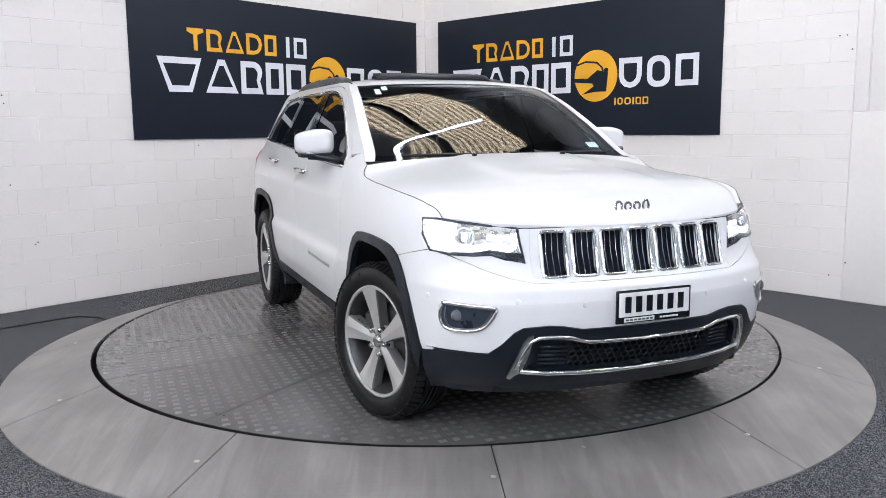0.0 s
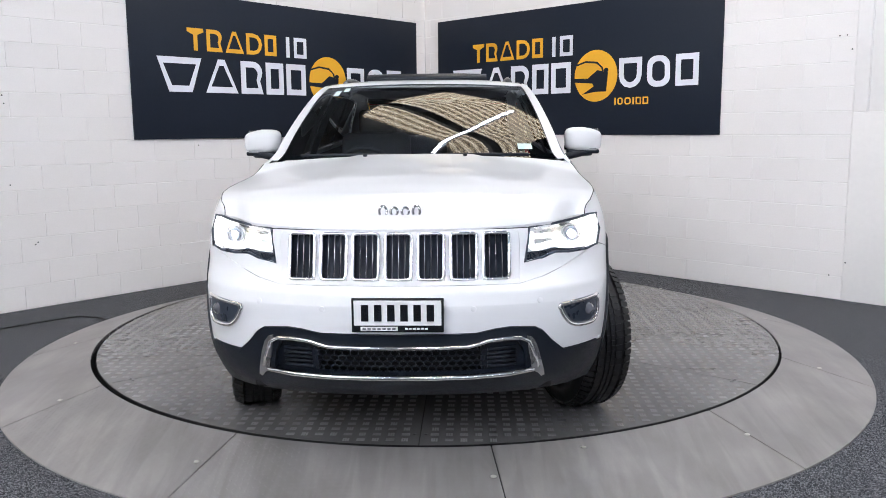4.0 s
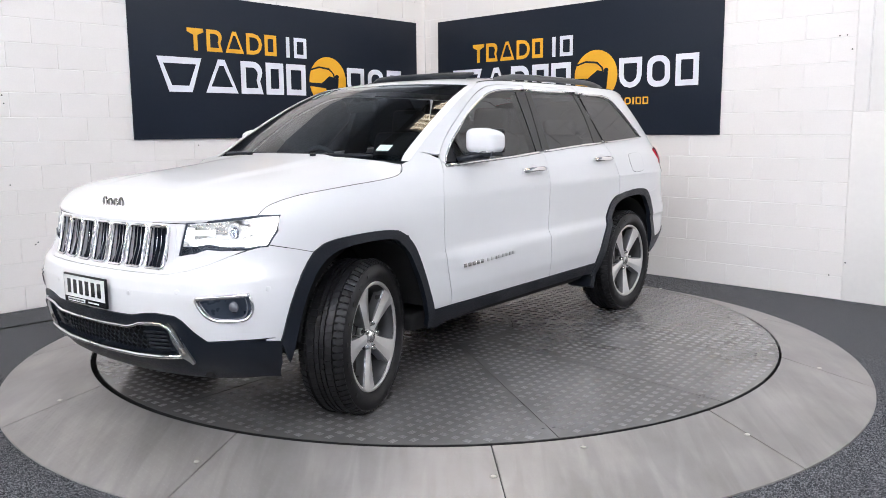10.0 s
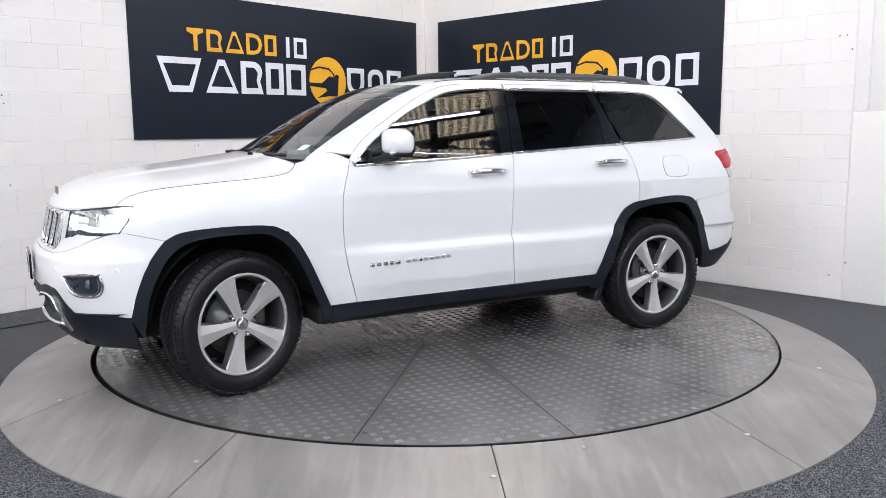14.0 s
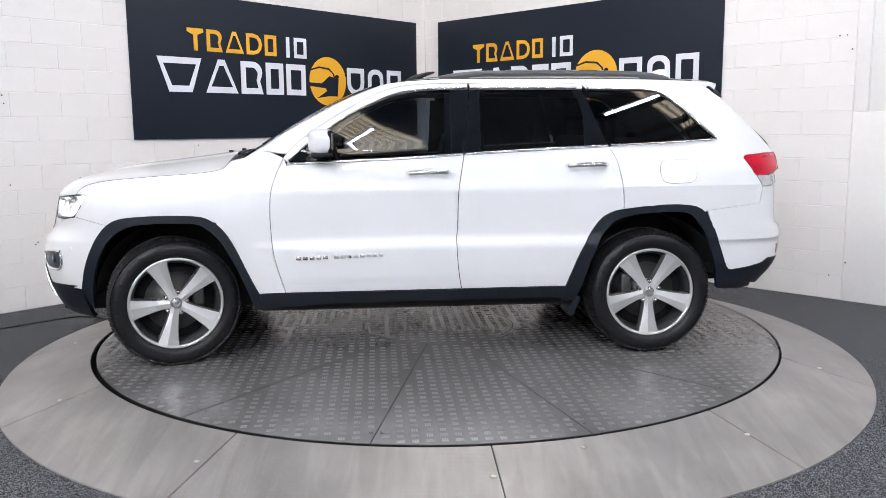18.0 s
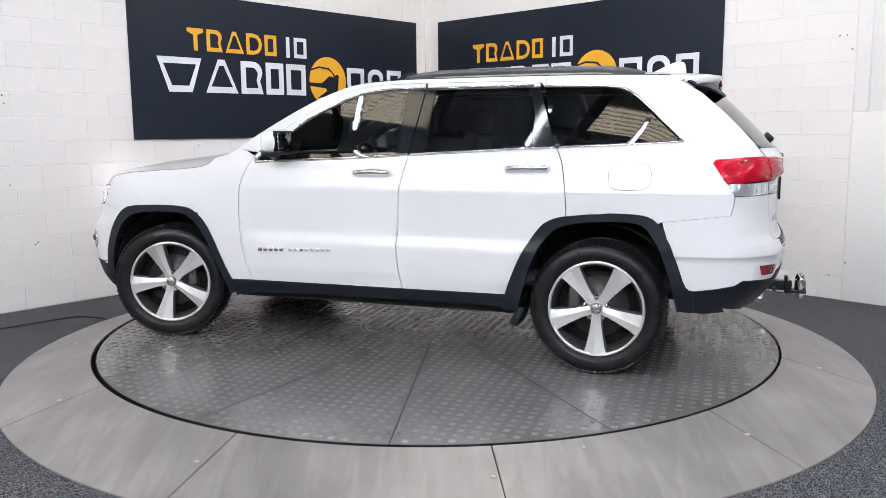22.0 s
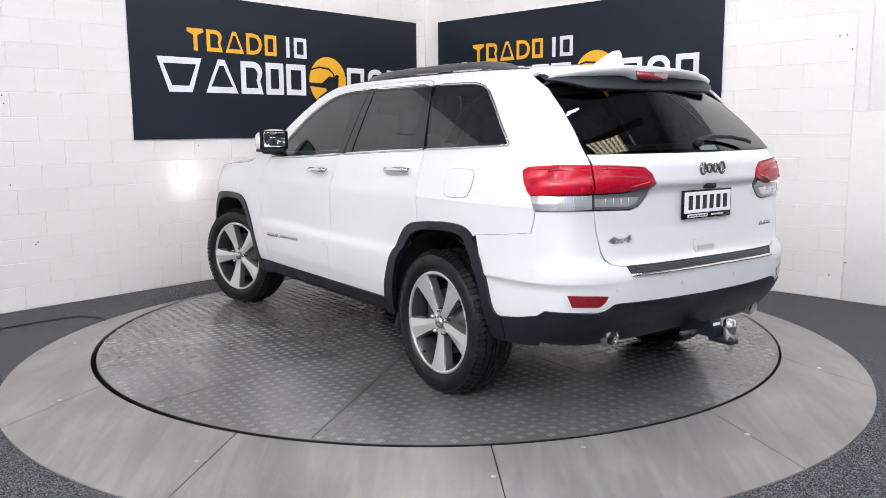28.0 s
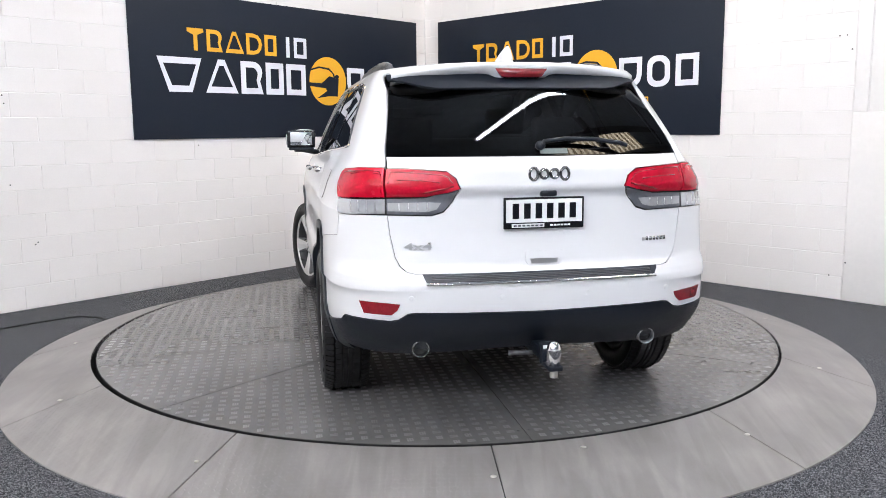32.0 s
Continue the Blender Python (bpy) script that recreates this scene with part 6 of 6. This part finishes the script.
for k in range(7):
    part("badge_bar", shifted(box(skin(*at_rear(-0.492 - 0.0185 * k, 0.902)) + Vector((-0.003, 0, 0)), (0.006, 0.014, 0.018), None, 0.002, 1)), M_SATIN, car)
txt = bpy.data.curves.new("drive_badge", "FONT")
txt.body, txt.size, txt.extrude, txt.offset = "4x4", 0.062, 0.003, 0.0012
txt.align_x, txt.align_y = "CENTER", "CENTER"
tmp = bpy.data.objects.new("tmp", txt)
scene.collection.objects.link(tmp)
bpy.context.view_layer.update()
me = bpy.data.meshes.new_from_object(tmp.evaluated_get(bpy.context.evaluated_depsgraph_get()))
bpy.data.objects.remove(tmp)
me.materials.clear()
me.materials.append(M_SATIN)
ob = new("drive_badge", me)
ob.parent = car
q = skin(*at_rear(0.562, 0.899))
n = normal_at(skin, *at_rear(0.562, 0.899))
n = Vector((n.x, n.y, 0)).normalized()
al = Vector((0, 0, 1)).cross(n)
mm = Matrix((al, Vector((0, 0, 1)), n)).transposed().to_4x4() @ Matrix.Diagonal((1.35, 0.75, 1, 1))
mm.translation = q + SHIFT + n * 0.003
ob.matrix_basis = mm
tagged(ob, "silver 4x4 badge")
# fuel flap on the left
flap = smoothed([(-1.512, 1.135), (-1.514, 1.17), (-1.535, 1.202), (-1.58, 1.207), (-1.68, 1.208), (-1.725, 1.200), (-1.742, 1.165), (-1.738, 1.11), (-1.715, 1.076), (-1.66, 1.068), (-1.57, 1.067), (-1.525, 1.085), (-1.512, 1.135)], 3)
part("fuel_flap", sheet(spts(*flap), off=0.002, depth=0.006), M_PAINT, car)
part("flap_gap", line_on(spts(*flap[:-1]), 0.0, 0.0022, 5, close=True), M_RUBBER, car)
# flaps ahead of the rear wheels
for mir in sides():
    part("mud_flap", shifted(box((-0.985, 0.80, 0.30), (0.05, 0.20, 0.13), Matrix.Rotation(radians(-24), 4, "Y"), bevel=0.012), mir), M_PLASTIC, car, "small black flap ahead of the rear wheel")
# tow bar
tow = part("tow_bar", shifted(join_into(box((-2.40, -0.0, 0.41), (0.30, 0.06, 0.06), bevel=0.006), box((-2.57, 0.0, 0.375), (0.13, 0.062, 0.022), bevel=0.005))), M_PLASTIC, car, "black tow bar with a chrome ball")
part("tow_plate", shifted(box((-2.515, 0.0, 0.42), (0.02, 0.075, 0.10), bevel=0.006)), M_PLASTIC, tow)
part("tow_ball", shifted(lathe([(0.0, 0.106), (0.014, 0.104), (0.027, 0.092), (0.033, 0.070), (0.034, 0.0), (0.0, 0.0)], 20, Matrix.Translation((-2.60, 0.0, 0.386)))), M_CHROME, tow, "chrome tow ball cap")
part("tow_label", shifted(box((-2.5265, 0.0, 0.432), (0.002, 0.05, 0.045))), M_PLATEWHITE, tow, "worn pale label on the tow plate", smooth=False)
part("tow_pin", shifted(tube([(-2.44, 0.05, 0.40), (-2.44, 0.16, 0.405)], 0.012, 8)), M_BEAM, tow)
part("tow_nut", shifted(lathe([(0.0, 0.0), (0.018, 0.0), (0.018, -0.035), (0.0, -0.035)], 6, Matrix.Translation((-2.60, 0.0, 0.364)))), M_BOLT, tow)
# underside and wells
part("underbody", shifted(box((0.0, 0, 0.34), (2.0, 1.62, 0.10), bevel=0.03)), M_INNER, car)
part("underbody", shifted(box((2.05, 0, 0.36), (0.35, 1.3, 0.12), bevel=0.03)), M_INNER, car)
part("underbody", shifted(box((-2.05, 0, 0.45), (0.5, 1.2, 0.12), bevel=0.03)), M_INNER, car)
part("engine_bay", shifted(box((1.45, 0, 0.62), (1.3, 0.98, 0.7))), M_INNER, car)
part("rear_floor", shifted(box((-1.5, 0, 0.66), (1.2, 1.0, 0.5))), M_INNER, car)
part("axle", shifted(tube([(1.458, -0.7, 0.36), (1.458, 0.7, 0.36)], 0.035, 10)), M_INNER, car)
part("axle", shifted(tube([(-1.458, -0.7, 0.36), (-1.458, 0.7, 0.36)], 0.045, 10)), M_INNER, car)
for mir in sides():
    for cx in (1.458, -1.458):
        liner = bmesh.new()
        prev = None
        for k in range(25):
            a = radians(6 + 168 * k / 24)
            row = [liner.verts.new((cx + 0.475 * math.cos(a), y, 0.40 + 0.475 * math.sin(a))) for y in (0.50, 0.92)]
            if prev:
                liner.faces.new((prev[0], prev[1], row[1], row[0]))
            prev = row
        part("wheel_liner", shifted(liner, mir), M_INNER, car)

# wipers at the windscreen's foot
part("cowl", shifted(strip_grid(lambda v, t: Vector((1.165 - 0.035 * v * v - 0.16 * t, v * 0.83, 1.226 + 0.022 * (1 - v * v))), np.linspace(-1, 1, 15), np.linspace(0, 1, 3))), M_PLASTIC, car)
for y0, y1 in ((0.62, 0.02), (-0.05, -0.64)):
    path = [screen(y0 + (y1 - y0) * k / 6, 0.03 + 0.035 * k / 6 * (1 - k / 7), 0.018) for k in range(7)]
    path = [Vector((q.x, (y0 + (y1 - y0) * k / 6), q.z)) for k, q in enumerate(path)]
    part("wiper", shifted(tube(path, 0.009, 8)), M_PLASTIC, car, "black windscreen wiper")

# wheels
TYRE_R, RIM_R, TYRE_W = 0.386, 0.277, 0.252


def wheel(x, y, outer, steer, spin):
    """A wheel whose own y axis points out of the car; outer is +1 on the left."""
    m = Matrix.Translation(SHIFT + Vector((x, y, TYRE_R - 0.002))) @ Matrix.Rotation(radians(steer), 4, "Z")
    if outer < 0:
        m = m @ Matrix.Rotation(math.pi, 4, "Z")
    w = new("wheel")
    w.empty_display_size = 0.1
    w.parent, w.matrix_basis = car, m
    tagged(w, "five-spoke machined alloy wheel with a black tyre")
    lay = Matrix.Rotation(radians(-90), 4, "X")   # lathe axis to +y
    h = TYRE_W / 2
    prof = [(RIM_R - 0.006, -h + 0.035), (RIM_R + 0.010, -h + 0.012), (RIM_R + 0.038, -h + 0.0), (RIM_R + 0.070, -h + 0.006), (TYRE_R - 0.018, -h + 0.020), (TYRE_R - 0.006, -h + 0.036)]
    bed = TYRE_R - 0.0075
    full = prof + [(TYRE_R - 0.001, -h + 0.048), (bed, -h + 0.052), (bed, h - 0.052), (TYRE_R - 0.001, h - 0.048)] + [(r, -z) for r, z in prof[::-1]]
    tyre = part("tyre", lathe(full, 72, lay, close=True), M_TYRE, w, "black tyre with worn tread")
    sip = bmesh.new()
    for k in range(72):
        a = 2 * math.pi * k / 72
        for s in (-1, 1):
            mm_ = Matrix.Rotation(a, 4, "Y") @ Matrix.Translation((0, s * (h - 0.034), TYRE_R - 0.0075)) @ Matrix.Rotation(radians(-24 * s), 4, "X")
            add_box(sip, (0, 0, 0), (0.0245, 0.046, 0.009), mm_)
    # ribs cut by fine slanting sipes
    for rib, wide, count, slant in ((-0.046, 0.032, 72, 5), (-0.0125, 0.017, 96, -4), (0.0125, 0.017, 96, -4), (0.046, 0.032, 72, 5)):
        for k in range(count):
            long = 2 * math.pi * TYRE_R / count
            mm_ = Matrix.Rotation(2 * math.pi * (k + 0.3) / count, 4, "Y") @ Matrix.Translation((0, rib, TYRE_R - 0.0045)) @ Matrix.Rotation(radians(slant), 4, "Z")
            add_box(sip, (0, 0, 0), (long - (0.0022 if k % 2 else 0.0010), wide, 0.009), mm_)
    part("tread_pattern", sip, M_TYRE, tyre, smooth=False)["kind"] = "stuff"
    marks = bmesh.new()
    for k in range(22):
        if k % 11 > 7:
            continue
        a = 2 * math.pi * k / 22 + 0.3
        wd = 0.020 if k % 3 else 0.013
        add_box(marks, (0, 0, 0), (wd, 0.004, 0.026), Matrix.Rotation(a, 4, "Y") @ Matrix.Translation((0, h - 0.0035, (RIM_R + TYRE_R) / 2 + 0.001)))
    part("sidewall_mark", marks, M_TYRE, tyre, "plain raised bars on the sidewall", smooth=False)["kind"] = "stuff"
    ring_ = part("rim", lathe([(RIM_R + 0.002, h - 0.030), (RIM_R - 0.002, h - 0.022), (RIM_R - 0.014, h - 0.024), (RIM_R - 0.020, h - 0.034), (RIM_R - 0.034, h - 0.06), (RIM_R - 0.040, -0.02), (RIM_R - 0.030, -h + 0.03), (RIM_R - 0.006, -h + 0.03), (RIM_R - 0.006, h - 0.034)], 60, lay, close=True), M_RIMWELL, w)
    part("rim_lip", lathe([(RIM_R + 0.003, h - 0.028), (RIM_R - 0.001, h - 0.020), (RIM_R - 0.013, h - 0.021), (RIM_R - 0.018, h - 0.030)], 60, lay, close=True), M_ALLOY, ring_, "machined rim lip")
    part("brake_disc", lathe([(0.06, 0.0), (0.178, 0.0), (0.178, 0.014), (0.085, 0.014), (0.08, 0.03), (0.0, 0.03), (0.0, 0.0)], 40, lay @ Matrix.Translation((0, 0, 0.0))), M_DISC, w)
    part("caliper", box((0.135 * (1 if outer < 0 else -1) * (1 if x > 0 else -1), 0.02, 0.04), (0.07, 0.06, 0.15), bevel=0.015), M_DISC, w)
    part("back_plate", lathe([(0.0, -0.03), (0.240, -0.03), (0.240, -0.02), (0.0, -0.02)], 40, lay), M_INNER, w)
    for k in range(5):
        a = 2 * math.pi * k / 5 + radians(spin)
        turn_ = Matrix.Rotation(-a, 4, "Y")
        sp_ = bmesh.new()
        # (radius, half width, face height) along the spoke
        st = ((0.036, 0.025, h - 0.046), (0.085, 0.0285, h - 0.043), (0.130, 0.0345, h - 0.039), (0.180, 0.0435, h - 0.034), (0.225, 0.0525, h - 0.029), (0.254, 0.062, h - 0.025), (0.268, 0.076, h - 0.024))
        rows_ = []
        for r_, hw, fz in st:
            rows_.append([sp_.verts.new((r_, yy, zz)) for yy, zz in ((fz - 0.055, -hw * 1.12), (fz - 0.010, -hw * 1.10), (fz - 0.003, -hw), (fz + 0.004, hw * 0.12), (fz - 0.003, hw), (fz - 0.010, hw * 1.10), (fz - 0.055, hw * 1.12))])
        for p_, q_ in zip(rows_, rows_[1:]):
            for j in range(6):
                f_ = sp_.faces.new((p_[j], p_[j + 1], q_[j + 1], q_[j]))
                f_.material_index = 0 if j in (2, 3) else 1
        bmesh.ops.recalc_face_normals(sp_, faces=sp_.faces)
        bmesh.ops.transform(sp_, matrix=turn_, verts=sp_.verts)
        so = part("spoke", sp_, M_ALLOY, w, "machined spoke with grey painted flanks", smooth=False)
        so.data.materials.append(M_POCKET)
        b_ = turn_ @ Matrix.Rotation(radians(-36), 4, "Y")
        nut = lathe([(0.0, 0.034), (0.008, 0.033), (0.0135, 0.024), (0.0155, 0.0), (0.0, 0.0)], 12, b_ @ Matrix.Translation((0.066, h - 0.060, 0)) @ lay)
        part("wheel_nut", nut, M_NUT, w)
    part("hub", lathe([(0.078, h - 0.085), (0.076, h - 0.058), (0.066, h - 0.052), (0.0, h - 0.052)], 30, lay), M_ALLOY, w)
    part("hub_cap", lathe([(0.0, h - 0.026), (0.018, h - 0.027), (0.029, h - 0.031), (0.033, h - 0.042), (0.034, h - 0.055), (0.0, h - 0.055)], 24, lay), M_SATIN, w)
    part("valve", tube([(0.250 * math.cos(radians(spin + 38)), h - 0.05, 0.250 * math.sin(radians(spin + 38))), (0.240 * math.cos(radians(spin + 38)), h - 0.022, 0.240 * math.sin(radians(spin + 38)))], 0.0055, 8), M_RUBBER, w)
    return w


TRACK = 0.840
wheel(1.488, TRACK, 1, 18, 283)
wheel(1.468, -TRACK, -1, 16, 78)
wheel(-1.458, TRACK, 1, 0, 270)
wheel(-1.458, -TRACK, -1, 0, 60)

# cabin
part("cabin_floor", shifted(box((-0.5, 0, 0.50), (2.9, 1.55, 0.06))), M_CABIN, car)
dash = join_into(box((0.88, 0, 1.10), (0.42, 1.5, 0.26), bevel=0.07, segs=3), box((0.66, -0.36, 1.20), (0.16, 0.36, 0.10), bevel=0.04))
part("dashboard", shifted(dash), M_CABIN, car, "black dashboard")
wh = tube([Vector((0.50, -0.36, 1.13)) + Matrix.Rotation(radians(24), 3, "Y") @ Vector((0, 0.185 * math.cos(t), 0.185 * math.sin(t))) for t in [j * math.pi / 14 for j in range(28)]], 0.015, 8, close=True)
join_into(wh, box((0.505, -0.36, 1.13), (0.04, 0.15, 0.09), Matrix.Rotation(radians(24), 4, "Y"), bevel=0.015))
join_into(wh, box((0.505, -0.36, 1.13), (0.02, 0.34, 0.03), Matrix.Rotation(radians(24), 4, "Y"), bevel=0.006))
part("steering_wheel", shifted(wh), M_CABIN, car)


def seat(x, y, w, back_h):
    s = join_into(box((x, y, 0.80), (0.52, w, 0.18), bevel=0.06, segs=3), box((x - 0.30, y, 1.08), (0.16, w * 0.96, back_h), Matrix.Rotation(radians(-14), 4, "Y"), bevel=0.07, segs=3))
    return s


for y in (-0.38, 0.38):
    s = seat(0.02, y, 0.52, 0.62)
    join_into(s, box((-0.40, y, 1.46), (0.10, 0.27, 0.18), Matrix.Rotation(radians(-10), 4, "Y"), bevel=0.045, segs=3))
    part("seat", shifted(s), M_SEAT, car, "black leather front seat")
s = seat(-0.90, 0, 1.30, 0.56)
for y in (-0.42, 0.42):
    join_into(s, box((-1.30, y, 1.40), (0.09, 0.25, 0.15), bevel=0.04, segs=3))
part("rear_seat", shifted(s), M_SEAT, car, "black rear bench seat")
part("headliner", shifted(strip_grid(lambda u, v: roof_top(u, v * 0.93) + Vector((0, 0, -0.035)), np.linspace(0.02, 0.97, 14), np.linspace(-1, 1, 15))), M_LINER, car)
part("cargo_cover", shifted(box((-1.75, 0, 1.20), (0.7, 1.3, 0.02))), M_CABIN, car)
part("rear_mirror", shifted(box((0.52, 0.0, 1.55), (0.03, 0.24, 0.07), bevel=0.015)), M_CABIN, car, "black rear-view mirror")
for mir in sides():
    part("inner_pillar", sheet(spts((-0.19, 1.64), (-0.41, 1.64), (-0.43, 1.24), (-0.18, 1.24)), mirror=mir, off=-0.03, depth=0), M_CABIN, car)
# stickers on the windscreen
b = strip_grid(lambda v, t: screen(v, t, 0.001), np.linspace(0.70, 0.80, 4), np.linspace(0.13, 0.20, 3))
part("screen_sticker", shifted(b), M_STICKER, car, "small pale sticker inside the windscreen")
for v0, t0, t1 in ((-0.80, 0.80, 0.88), (-0.73, 0.86, 0.93)):
    b = strip_grid(lambda v, t: screen(v, t, 0.001), np.linspace(v0, v0 + 0.05, 3), np.linspace(t0, t1, 3))
    part("screen_sticker", shifted(b), M_STICKER, car, "small pale sticker inside the windscreen")


# ---- what moves ----
def motions():
    """The deck and the car on it turn together at a steady pace."""
    rows = [(t, pose(0, 0, 0, 0, 0, -68.443 - 5.9659 * t)) for t in range(0, 33)]
    walk(table, rows)
    walk(car, rows)


motions()
